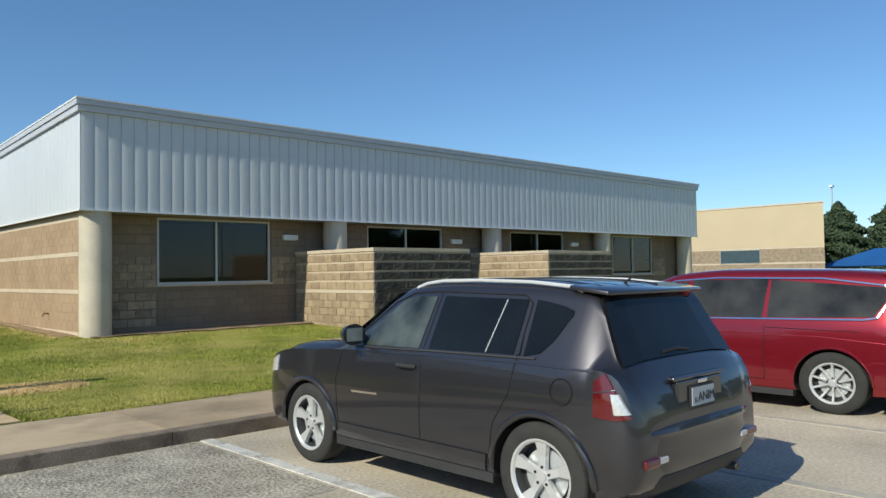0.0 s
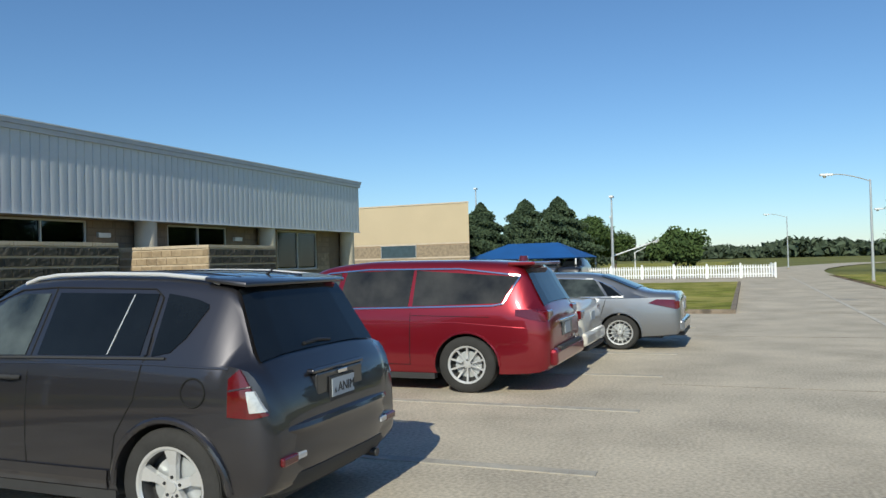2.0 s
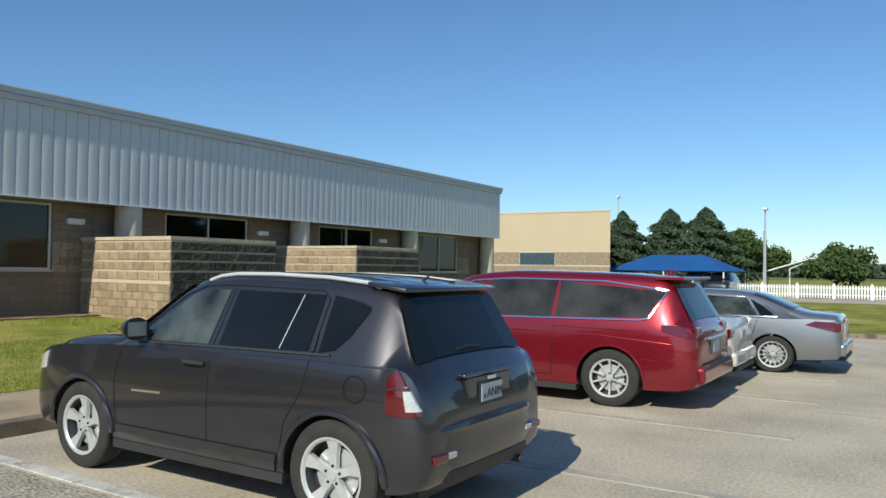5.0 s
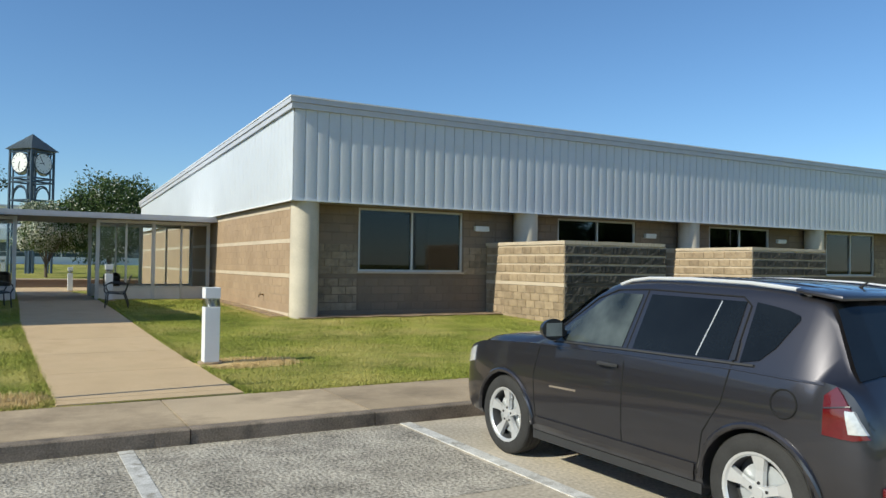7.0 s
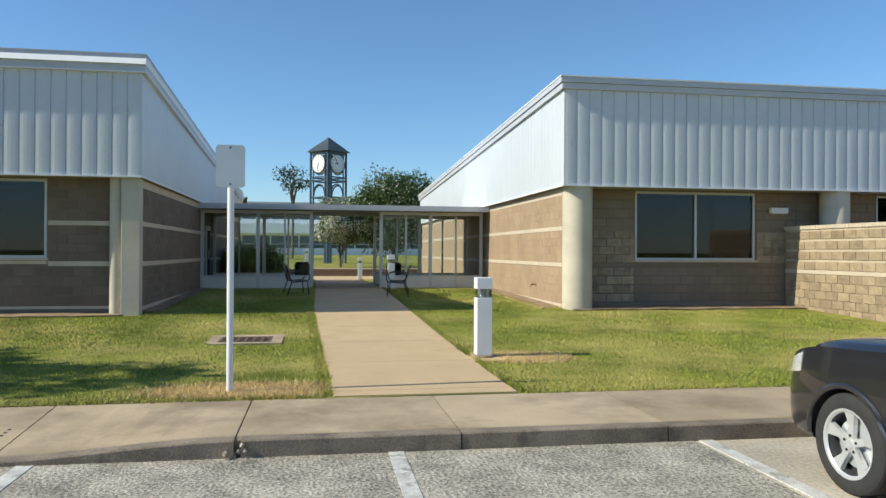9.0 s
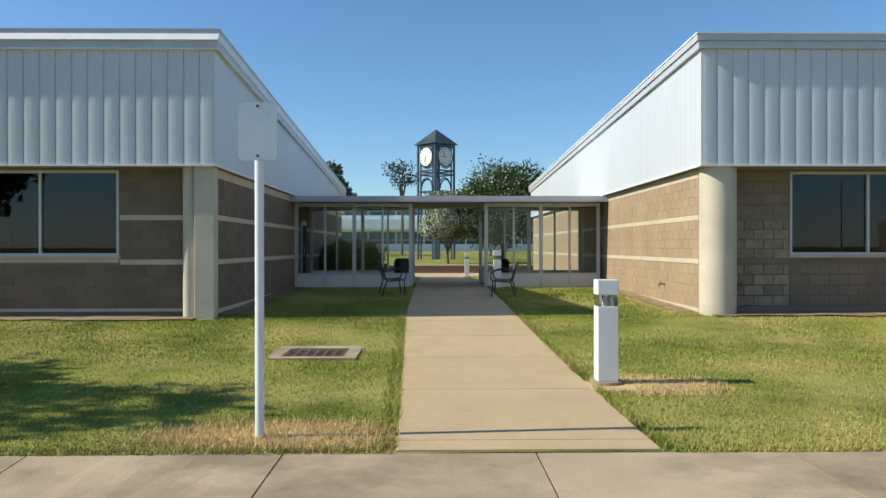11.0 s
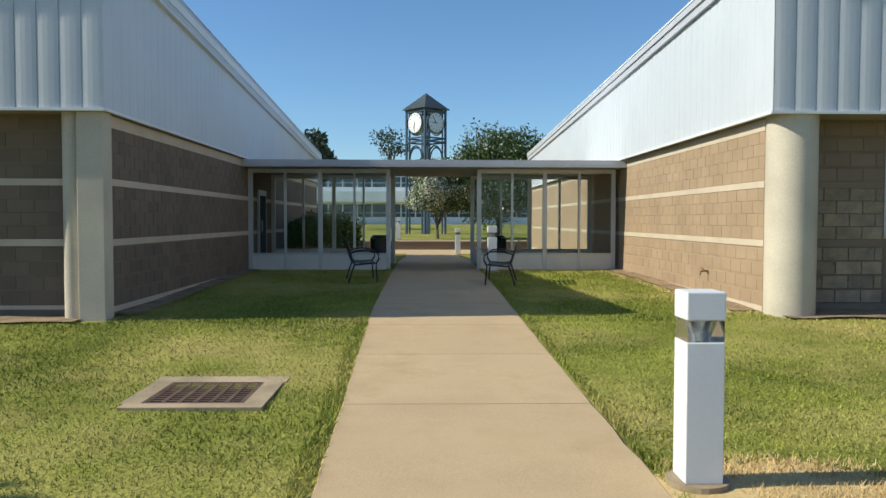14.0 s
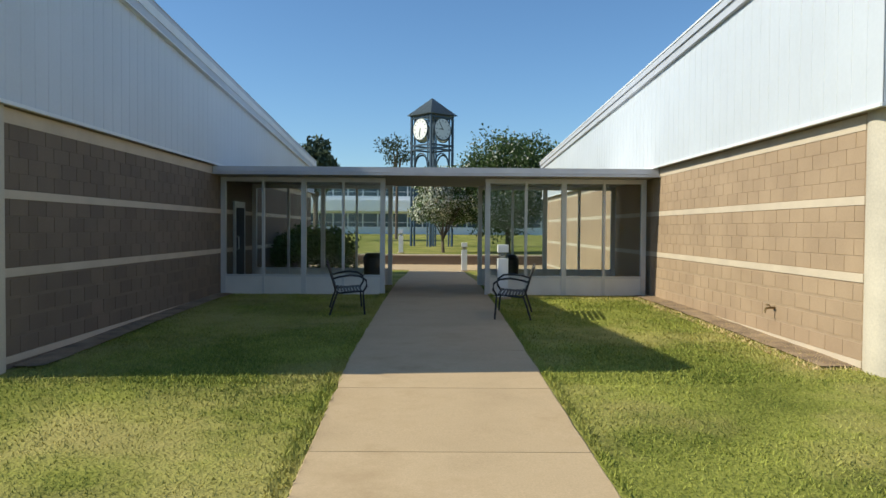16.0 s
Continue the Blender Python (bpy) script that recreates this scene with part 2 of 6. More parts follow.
lot = tagged(part("road", boxes((-40, 62, -5.4, 7.60, -0.3, 0.0)), M_LOT), "pale concrete parking lot and drive, worn and stained", "road", kind="structure")
tagged(part("road", boxes((48, 58, 0.3, 40, -0.3, -0.004)), M_LOT), "pale concrete cross drive", "road", kind="structure")
# the drive bends away to the far east
bm = bmesh.new()
L, R_ = [], []
for i in range(25):
    t = i / 24
    x = 62 + 70 * t
    y = -2 - 16 * t * t
    w = 3.9 - 0.4 * t
    L.append(bm.verts.new((x, y + w, -0.003 - 0.05 * t)))
    R_.append(bm.verts.new((x, y - w, -0.003 - 0.05 * t)))
for i in range(24):
    bm.faces.new((L[i], L[i + 1], R_[i + 1], R_[i]))
tagged(part("road", bm, M_LOT), "pale drive bending away", "road", kind="structure")
bays = part("road", boxes((-30, 3.55, 5.0, 7.575, -0.02, 0.004)), M_LOTD)
tagged(bays, "worn gritty concrete at the head of the bays", "road", kind="structure")
for i, x in enumerate((-10.6, -7.8, -4.9, -2.0, 0.88, 3.66, 6.10, 8.58, 11.05, 13.52, 16.0, 18.5, 21.0)):
    tagged(part("parking_stripe", boxes((x - 0.065, x + 0.065, 1.15, 7.50, -0.01, 0.009)), M_STRIPE if i < 6 else M_STRIPE2), "worn white painted parking bay line", "stripe", "bay lines", kind="structure")
tagged(part("lane_line", boxes((-40, 60, -2.83, -2.72, -0.01, 0.006)), M_LANE), "faded white lane line on the drive", "stripe", kind="structure")
for x in (4.9, 10.4, 16.6, 23, 30, 38):
    tagged(part("lot_joint", boxes((x - 0.004, x + 0.004, -5.3, 1.1, -0.01, 0.003)), M_KERB), "dark sealed joint in the concrete", "joint", kind="structure")


def lawn(name, x0, x1, y0, y1, nx, ny, label, lift=0.0, slope=0.0):
    bm = bmesh.new()
    g = [[bm.verts.new((x0 + (x1 - x0) * i / nx, y0 + (y1 - y0) * j / ny, 0)) for j in range(ny + 1)] for i in range(nx + 1)]
    for col in g:
        for v in col:
            v.co.z = gz(v.co.x, v.co.y) + lift + slope * (v.co.y - y0) + 0.018 * noise.noise((v.co.x * 0.5, v.co.y * 0.5, 0))
    for i in range(nx):
        for j in range(ny):
            bm.faces.new((g[i][j], g[i + 1][j], g[i + 1][j + 1], g[i][j + 1]))
    return tagged(part(name, bm, M_TURF, smooth=True), label, "lawn", kind="structure")


lawn("ground", -45, 24, 9.1, 42.5, 100, 60, "sunlit lawn with dry yellow patches")
lawn("ground", -60, 60, 46.2, 120, 40, 30, "mown lawn behind the glazed corridor", 0.47, 0.0062)
lawn("ground", 24, 47, 9.1, 22, 20, 10, "lawn beside the far building")
part_l = tagged(part("ground", boxes((22.95, 46.4, 0.5, 9.2, -0.1, 0.1)), M_TURF), "flat green lawn island beyond the parked cars", "lawn", kind="structure")
tagged(part("ground", boxes((6, 58, -140, -5.55, -0.1, 0.10)), M_TURF), "roadside lawn with dry patches", "lawn", kind="structure")
tagged(part("ground", boxes((58, 200, 3, 60, -0.1, 0.0)), M_TURF), "lawn beyond the fence", "lawn", kind="structure")
bm = bmesh.new()
for k in range(70):
    x = 6 + k * 0.75
    w = random.uniform(0.15, 0.45)
    box(bm, x, x + 0.76, -5.55 - w, -5.4, -0.1, 0.035 + random.uniform(0, 0.03))
tagged(part("soil_edge", bm, M_SOIL), "broken soil edge along the drive", "soil", kind="structure")
# kerb and sidewalk in slabs
JOINTS = [-0.43 + 1.868 * (k - 16) for k in range(0, 30)]
KERB_Y = 7.45


def drop(x):
    """How far the front edge of the sidewalk falls towards the kerb ramp."""
    t = min(max((-0.45 - x) / 1.9, 0), 1)
    return 0.105 * t * t * (3 - 2 * t)


def slab(x0, x1, y0, y1, z0, z1, ease, seed):
    """A slab whose front edge dips at the ramp, with soft worn arrises."""
    bm = bmesh.new()
    n, c = 6, 0.012
    rows = []
    for i in range(n + 1):
        x = x0 + (x1 - x0) * i / n
        wob = 0.010 * noise.noise((x * 3.1, seed, 0))
        d = drop(x)
        db = d if ease else 0.0
        rows.append([bm.verts.new(p) for p in ((x, y0 + wob, z0 - d), (x, y0 + wob, z1 - c - d), (x, y0 + c + wob, z1 - d), (x, y1 - c, z1 - db), (x, y1, z1 - c - db), (x, y1, z0 - db))])
    for u, v in zip(rows, rows[1:]):
        for k in range(6):
            bm.faces.new((u[k], u[(k + 1) % 6], v[(k + 1) % 6], v[k]))
    bm.faces.new(rows[0])
    bm.faces.new(rows[-1][::-1])
    return bm


kerb = tagged(part("kerb", boxes((-40, -0.5, 7.50, 7.6, -0.2, 0.02), (-0.5, 22.8, 7.50, 7.6, -0.2, 0.10)), M_JOINT), "brown-stained concrete kerb", "kerb", kind="structure")
walk_base = tagged(part("pavement", boxes((-40, -0.5, 7.75, 9.14, -0.2, 0.02), (-0.5, 22.8, 7.5, 9.14, -0.2, 0.135)), M_JOINT), "stained brown concrete sidewalk slabs, dipping to a kerb ramp", "pavement", kind="structure")
for i, x in enumerate(JOINTS[:-1]):
    x1 = JOINTS[i + 1]
    if x > 21:
        break
    part("slab", slab(x + 0.007, x1 - 0.007, KERB_Y + 0.165, 9.13 + 0.03 * random.random(), 0.0, 0.15, False, i), M_WALK, walk_base)
    g = 0.05 if abs(x + 0.43) < 0.1 else 0.006
    part("kerb_stone", slab(x + g, x1 - 0.006, KERB_Y, KERB_Y + 0.163, -0.08, 0.148, True, i + 40), M_KERB, kerb)
# broken corner of the kerb: loose chips in the gap
for k in range(9):
    r = random.uniform(0.012, 0.035)
    bm = bmesh.new()
    bmesh.ops.create_icosphere(bm, subdivisions=1, radius=r)
    for v in bm.verts:
        v.co *= random.uniform(0.6, 1.2)
    bmesh.ops.translate(bm, vec=(-0.43 + random.uniform(-0.07, 0.09), KERB_Y + random.uniform(-0.03, 0.05), random.uniform(0.01, 0.11)), verts=bm.verts)
    part("kerb_chip", bm, M_LOT, kerb, "pale broken concrete chip")
# raised warning domes at the ramp
pad = thing("tactile_pad", (-3.0, 7.95, 0.0), "weathered pad of raised warning domes set in the kerb ramp", "tactile paving", kind="structure")
for i in range(12):
    for j in range(9):
        x, y = -0.60 + i * 0.105, -0.30 + j * 0.085
        t = (7.95 + y - KERB_Y - 0.165) / (9.13 - KERB_Y - 0.165)
        z = 0.15 - drop(-3.0 + x) * (1 - t)
        part("dome", cyl(bmesh.new(), (x, y, z - 0.004), (x, y, z + 0.008), 0.022, 0.014, 8), M_KERB, pad)
tagged(part("kerb", boxes((22.8, 22.95, 0.4, 9.2, -0.1, 0.12), (22.8, 46.5, 0.35, 0.5, -0.1, 0.12), bev=0.015), M_KERB), "concrete kerb round the lawn island", "kerb", kind="structure")

# the walk between the buildings


def path_edges(y):
    return 0.40 - 0.27 * min(max((y - 9.3) / 10, 0), 1), 2.38 - 0.02 * min(max((y - 9.3) / 5, 0), 1)


path_base = tagged(new("pavement"), "tan concrete garden path in slabs", "path", kind="structure")
ys = [9.13, 9.42, 11.51, 13.65, 15.75, 17.8, 19.9, 22.0, 24.1, 26.2, 28.3, 30.4, 32.5, 34.6, 36.7, 38.8, 41.0]
for y0, y1 in zip(ys, ys[1:]):
    bm = bmesh.new()
    rows = []
    n = 6
    for k in range(n + 1):
        y = y0 + 0.006 + (y1 - y0 - 0.012) * k / n
        a, b = path_edges(y)
        a += 0.03 * noise.noise((y * 2.1, 3, 0))
        b += 0.03 * noise.noise((y * 2.1, 9, 0))
        z = gz(0, y) + 0.012
        rows.append([bm.verts.new(c) for c in ((a, y, z - 0.1), (a, y, z - 0.008), (a + 0.012, y, z), (b - 0.012, y, z), (b, y, z - 0.008), (b, y, z - 0.1))])
    for u, v in zip(rows, rows[1:]):
        for k in range(5):
            bm.faces.new((u[k], u[k + 1], v[k + 1], v[k]))
    bm.faces.new(rows[0])
    bm.faces.new(rows[-1][::-1])
    part("slab", bm, M_PATH, path_base)
zc = gz(0, 43)
tagged(part("pavement", boxes((-45, 45, 41.0, 45.6, zc - 0.3, zc + 0.015)), M_PATH), "pale concrete cross walk behind the corridor", "pavement", kind="structure")

# ---- buildings ----
Z_SOF, Z_TOP = 3.24, 5.79
BANDS = ((0.36, 0.44), (1.33, 1.43), (2.21, 2.31), (3.05, 3.22))


def siding(a, b, z0, z1, face, depth=0.018, pitch=0.305, conv=0.010):
    """Ribbed sheet siding between two plan points; face: outward normal."""
    bm = bmesh.new()
    a, b, face = Vector((*a, 0)), Vector((*b, 0)), Vector((*face, 0))
    d = b - a
    n = max(1, round(d.length / pitch))
    prof = ((0.0, -depth), (0.035, -depth), (0.07, 0.0), (0.3, conv * 0.8), (0.53, conv), (0.8, conv * 0.75), (0.985, 0.0))
    lo, hi = [], []
    for i in range(n):
        for u, o in prof:
            p = a + d * ((i + u) / n) + face * o
            lo.append(bm.verts.new((p.x, p.y, z0)))
            hi.append(bm.verts.new((p.x, p.y, z1)))
    p = b - face * depth
    lo.append(bm.verts.new((p.x, p.y, z0)))
    hi.append(bm.verts.new((p.x, p.y, z1)))
    for i in range(len(lo) - 1):
        bm.faces.new((lo[i], lo[i + 1], hi[i + 1], hi[i]))
    return bm


def block_mesh(name, length, height, proud, material, rough=0.0, seed=0):
    """One block in local axes: x along the wall, y outward, z up."""
    nx, nz = (5, 3) if rough else (1, 1)
    bm = bmesh.new()
    c = 0.006
    g = [[bm.verts.new((c + (length - 2 * c) * i / nx, proud + (rough * (noise.noise((i * 1.7 + seed * 9.1, j * 1.9, seed)) + 0.45) if rough else 0), c + (height - 2 * c) * j / nz)) for j in range(nz + 1)] for i in range(nx + 1)]
    for i in range(nx):
        for j in range(nz):
            bm.faces.new((g[i][j], g[i + 1][j], g[i + 1][j + 1], g[i][j + 1]))
    rim = [g[i][0] for i in range(nx + 1)] + [g[nx][j] for j in range(1, nz + 1)] + [g[i][nz] for i in range(nx - 1, -1, -1)] + [g[0][j] for j in range(nz - 1, 0, -1)]
    back = [bm.verts.new((0 if v.co.x < c * 2 else length if v.co.x > length - 2 * c else v.co.x, -0.01, 0 if v.co.z < 2 * c else height if v.co.z > height - 2 * c else v.co.z)) for v in rim]
    for k in range(len(rim)):
        bm.faces.new((rim[k], rim[(k + 1) % len(rim)], back[(k + 1) % len(rim)], back[k]))
    bmesh.ops.recalc_face_normals(bm, faces=bm.faces)
    me = bpy.data.meshes.new(name)
    bm.to_mesh(me)
    bm.free()
    me.materials.append(material)
    return me


def lay(parent, origin, along, outward, length, z0, courses, meshes, half, bl=0.4, bh=0.2, gap=0.007, limit=300, shift=0):
    """Courses of blocks as parts: origin in plan, unit vectors along and outward."""
    n = 0
    ax, out = Vector((*along, 0)), Vector((*outward, 0))
    for c in range(courses):
        s = 0.0 if (c + shift) % 2 == 0 else -bl / 2
        while s < length - 0.02:
            a, b = max(s, 0), min(s + bl, length)
            me = meshes[n % len(meshes)] if b - a > bl * 0.75 else half
            k = (b - a - gap) / (bl if b - a > bl * 0.75 else bl / 2)
            p = Vector((origin[0], origin[1], z0 + c * bh)) + ax * (a + gap / 2)
            ob = new("block", me)
            ob.matrix_world = Matrix(((ax.x * k, out.x, 0, p.x), (ax.y * k, out.y, 0, p.y), (0, 0, (bh - gap) / bh, p.z + gap / 2), (0, 0, 0, 1)))
            ob.parent = parent
            n += 1
            s += bl
    return n


BM_T = [block_mesh("tan_block", 0.4, 0.2, 0.006, M_BLOCK)]
BM_TH = block_mesh("tan_half", 0.2, 0.2, 0.006, M_BLOCK)
BM_D = [block_mesh("shaded_brown_block", 0.4, 0.2, 0.006, M_BLOCK_SHADE)]
BM_DH = block_mesh("shaded_brown_half", 0.2, 0.2, 0.006, M_BLOCK_SHADE)
BM_R = [block_mesh("rough_block", 0.4, 0.2, 0.012, M_ROUGH, 0.02, k) for k in range(5)]
BM_RH = block_mesh("rough_half", 0.2, 0.2, 0.012, M_ROUGH, 0.02, 7)
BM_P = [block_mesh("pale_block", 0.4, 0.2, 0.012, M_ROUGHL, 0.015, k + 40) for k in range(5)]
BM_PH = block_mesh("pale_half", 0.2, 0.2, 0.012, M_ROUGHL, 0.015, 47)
BM_S = [block_mesh("shaded_stained_block", 0.4, 0.2, 0.014, M_STAINED_SHADE, 0.035, k + 20) for k in range(5)]
BM_SH = block_mesh("shaded_stained_half", 0.2, 0.2, 0.014, M_STAINED_SHADE, 0.035, 29)


def wall_x(name, x, y0, y1, out, mortar, meshes, half, near, label, far_mat):
    """A side wall along y, with bands; blocks as pieces along the nearest stretch."""
    t = 0.3
    bm = boxes((min(x, x - out * t), max(x, x - out * t), y0, y1, -0.2, Z_SOF + 0.05))
    w = tagged(part(name, bm, mortar), label, "wall", kind="structure")
    for z0, z1 in BANDS:
        part("band", boxes((x - 0.05, x + 0.014 if out > 0 else x + 0.05, y0 + 0.002, y1 - 0.002, z0, z1) if out > 0 else (x - 0.014, x + 0.05, y0 + 0.002, y1 - 0.002, z0, z1)), M_BAND, w, "light block band")
    for (a, b), (c, d) in zip(BANDS, BANDS[1:]):
        n = 4
        h = (c - b) / n
        lay(w, (x, y0 + 0.01), (0, 1), (out, 0), near, b, n, meshes, half, bh=h)
        if y0 + near < y1:
            bm = bmesh.new()
            for k in range(n):
                box(bm, x - 0.03, x + 0.03, y0 + near + 0.02, y1, b + h * k + 0.004, b + h * (k + 1) - 0.004)
            for v in bm.verts:
                v.co.x = x + (0.006 * out if (v.co.x - x) * out > 0 else -0.03 * out)
            part("far_courses", bm, far_mat, w)
    return w


WY = 18.82
WX_R = 6.01
R_END = 43.4
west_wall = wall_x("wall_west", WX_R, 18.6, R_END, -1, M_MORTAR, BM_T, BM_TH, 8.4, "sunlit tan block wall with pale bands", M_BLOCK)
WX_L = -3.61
east_wall = wall_x("wall_east", WX_L, 18.47, 39.3, 1, M_MORTAR_SHADE, BM_D, BM_DH, 8.4, "block wall with pale bands, shade coloured in as dark brown", M_BLOCK_SHADE)


def parapet(name, x0, x1, y0, y1, label, sides, fall, cop=0.30, stripe=False):
    """Sheet-metal parapet that overhangs the walls, its soffit, coping and flat roof."""
    e = thing(name, ((x0 + x1) / 2, (y0 + y1) / 2, 0), label, "parapet", kind="structure")
    inv = Matrix.Translation((-(x0 + x1) / 2, -(y0 + y1) / 2, 0))

    def add(nm, bm, m, lab=""):
        for v in bm.verts:
            if v.co.z > Z_SOF + 0.5:
                v.co.z -= fall * (v.co.y - y0)
        bmesh.ops.transform(bm, matrix=inv, verts=bm.verts)
        return part(nm, bm, m, e, lab)
    i = 0.02
    add("core", boxes((x0 + i, x1 - i, y0 + i, y1 - i, Z_SOF + 0.012, Z_TOP - 0.1)), M_METAL)
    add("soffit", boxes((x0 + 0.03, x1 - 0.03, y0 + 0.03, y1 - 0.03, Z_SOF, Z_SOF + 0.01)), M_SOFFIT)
    zc = Z_TOP - cop
    for s in sides:
        if s == "s":
            add("siding", siding((x0, y0), (x1, y0), Z_SOF + 0.02, zc, (0, -1)), M_METAL)
            add("drip_edge", boxes((x0 - 0.02, x1 + 0.02, y0 - 0.035, y0 + 0.02, Z_SOF - 0.012, Z_SOF + 0.03)), M_WHITE)
        elif s == "w":
            add("siding", siding((x0, y1), (x0, y0), Z_SOF + 0.02, zc, (-1, 0), depth=0.006, conv=0.002), M_METAL)
            add("drip_edge", boxes((x0 - 0.03, x0 + 0.02, y0 - 0.02, y1, Z_SOF - 0.012, Z_SOF + 0.03)), M_WHITE)
        else:
            add("siding", siding((x1, y0), (x1, y1), Z_SOF + 0.02, zc, (1, 0), depth=0.006, conv=0.002), M_METAL)
            add("drip_edge", boxes((x1 - 0.02, x1 + 0.03, y0 - 0.02, y1, Z_SOF - 0.012, Z_SOF + 0.03)), M_WHITE)
    # coping in three stepped lips
    o = 0.07
    add("coping", boxes((x0 - o, x1 + o, y0 - o, y1 + o, zc, Z_TOP - 0.16)), M_COPING)
    if stripe:
        add("flashing", boxes((x0 - o - 0.03, x1 + o + 0.02, y0 - o - 0.03, y1 + o, zc - 0.012, zc + 0.012)), M_WHITE)
        bm = boxes((x0 - o - 0.02, x1 + o + 0.015, y0 - o - 0.06, y1 + o, Z_TOP - 0.17, Z_TOP - 0.02))
        for v in bm.verts:
            if v.co.z > Z_TOP - 0.05 and v.co.y < y0:
                v.co.y += 0.11
        add("cap_flashing", bm, M_WHITE)
    add("coping_lip", boxes((x0 - o - 0.035, x1 + o + 0.035, y0 - o - 0.035, y1 + o, Z_TOP - 0.155, Z_TOP - 0.035) if not stripe else (x0 - o - 0.01, x1 + o + 0.01, y0 - o + 0.06, y1 + o, Z_TOP - 0.018, Z_TOP + 0.06)), M_COPING)
    add("cap", boxes((x0 - o - 0.05, x1 + o + 0.05, y0 - o - 0.05, y1 + o, Z_TOP - 0.03, Z_TOP + 0.005) if not stripe else (x0 - o - 0.02, x1 + o + 0.02, y0 - o + 0.05, y1 + o, Z_TOP + 0.062, Z_TOP + 0.08)), M_WHITE if not stripe else M_COPING)
    return e


parapet("parapet", 5.87, 34.19, 18.09, R_END, "white ribbed metal parapet with grey coping", "sw", 0.037)
parapet("parapet", -42.0, -3.5, 18.13, 39.4, "grey-white ribbed metal parapet with wide coping", "se", 0.066, cop=0.33, stripe=True)

# front walls under the parapets, with openings
WINS = (7.95, 14.62, 21.36, 28.05)
WW, WZ0, WZ1 = 3.23, 1.50, 3.20


def front_wall(name, x0, x1, y, wins, mortar, label):
    bm = bmesh.new()
    xs = x0
    for a, b in sorted(wins):
        box(bm, xs, a, y, y + 0.3, -0.2, Z_SOF + 0.02)
        box(bm, a, b, y, y + 0.3, -0.2, WZ0)
        box(bm, a, b, y, y + 0.3, WZ1, Z_SOF + 0.02)
        xs = b
    box(bm, xs, x1, y, y + 0.3, -0.2, Z_SOF + 0.02)
    return tagged(part(name, bm, mortar), label, "wall", kind="structure")


fw = front_wall("wall_south", 6.32, 33.9, WY, [(a, a + WW) for a in WINS], M_MORTAR_SHADE, "block front wall with split-face patches, its shade coloured dark brown")
# Same block as the west wall, darkened because this front is in shade.
M_FIELDBLK_SHADE = mat("shaded_field_block", (0.215, 0.165, 0.12), 0.88, vary=0.18, scale=1.2, fine=50, tint=(0.27, 0.205, 0.145), bump=0.35, rand=0.6)
BM_F = [block_mesh("shaded_field_block", 0.4, 0.2, 0.006, M_FIELDBLK_SHADE)]
BM_FH = block_mesh("shaded_field_half", 0.2, 0.2, 0.006, M_FIELDBLK_SHADE)
for k, a in enumerate(WINS):
    lo = 6.4 if k == 0 else WINS[k - 1] + WW + 1.15
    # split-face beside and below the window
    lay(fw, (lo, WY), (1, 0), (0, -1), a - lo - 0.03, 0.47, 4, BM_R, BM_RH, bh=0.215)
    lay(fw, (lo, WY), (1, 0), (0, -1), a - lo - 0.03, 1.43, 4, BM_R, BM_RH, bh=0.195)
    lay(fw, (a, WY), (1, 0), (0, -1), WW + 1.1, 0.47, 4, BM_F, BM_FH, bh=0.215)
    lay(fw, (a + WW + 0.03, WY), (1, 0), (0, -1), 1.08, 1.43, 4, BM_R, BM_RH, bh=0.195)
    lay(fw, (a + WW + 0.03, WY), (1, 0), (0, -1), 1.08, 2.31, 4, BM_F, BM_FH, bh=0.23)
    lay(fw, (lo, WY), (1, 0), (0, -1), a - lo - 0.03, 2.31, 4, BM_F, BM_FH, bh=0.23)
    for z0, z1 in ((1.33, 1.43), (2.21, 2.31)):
        part("band", boxes((lo, a - 0.03, WY - 0.012, WY + 0.05, z0, z1), (a + WW + 0.03, a + WW + 1.12, WY - 0.012, WY + 0.05, z0, z1)), M_FIELDBLK_SHADE, fw, "block band")
part("plinth", boxes((6.4, 33.9, WY - 0.03, WY + 0.05, -0.1, 0.46)), M_FIELDBLK_SHADE, fw, "concrete plinth")


def window(name, x0, x1, y, z0, z1, mull, label):
    e = thing(name, ((x0 + x1) / 2, y, z0), label, "window", kind="structure")
    cx = (x0 + x1) / 2
    a, b, h = x0 - cx, x1 - cx, z1 - z0
    f = 0.055
    part("window_frame", boxes((a, b, 0.02, 0.14, 0, f), (a, b, 0.02, 0.14, h - f, h), (a, a + f, 0.02, 0.14, f, h - f), (b - f, b, 0.02, 0.14, f, h - f), (mull - cx - 0.025, mull - cx + 0.025, 0.015, 0.14, f, h - f)), M_ALU, e)
    for u, v in ((a + f, mull - cx - 0.025), (mull - cx + 0.025, b - f)):
        p = part("pane", boxes((u, v, 0.07, 0.08, f, h - f)), G_WIN, e, "dark tinted glass")
        p.visible_shadow = False
    part("window_sill", boxes((a - 0.04, b + 0.04, -0.06, 0.03, -0.05, 0.0)), M_BAND, e)
    # Room shell added behind the panes, its unlit look put into the colour.
    part("room", boxes((a - 0.3, b + 0.3, 2.6, 2.7, -1.2, h + 0.2), (a - 0.3, b + 0.3, 0.32, 2.6, -1.25, -1.2), (a - 0.4, a - 0.3, 0.32, 2.7, -1.2, h), (b + 0.3, b + 0.4, 0.32, 2.7, -1.2, h), (a - 0.3, b + 0.3, 0.32, 2.7, h + 0.05, h + 0.1)), M_DARKIN, e, "added room shell behind the glass, dimness in its colour")
    return e


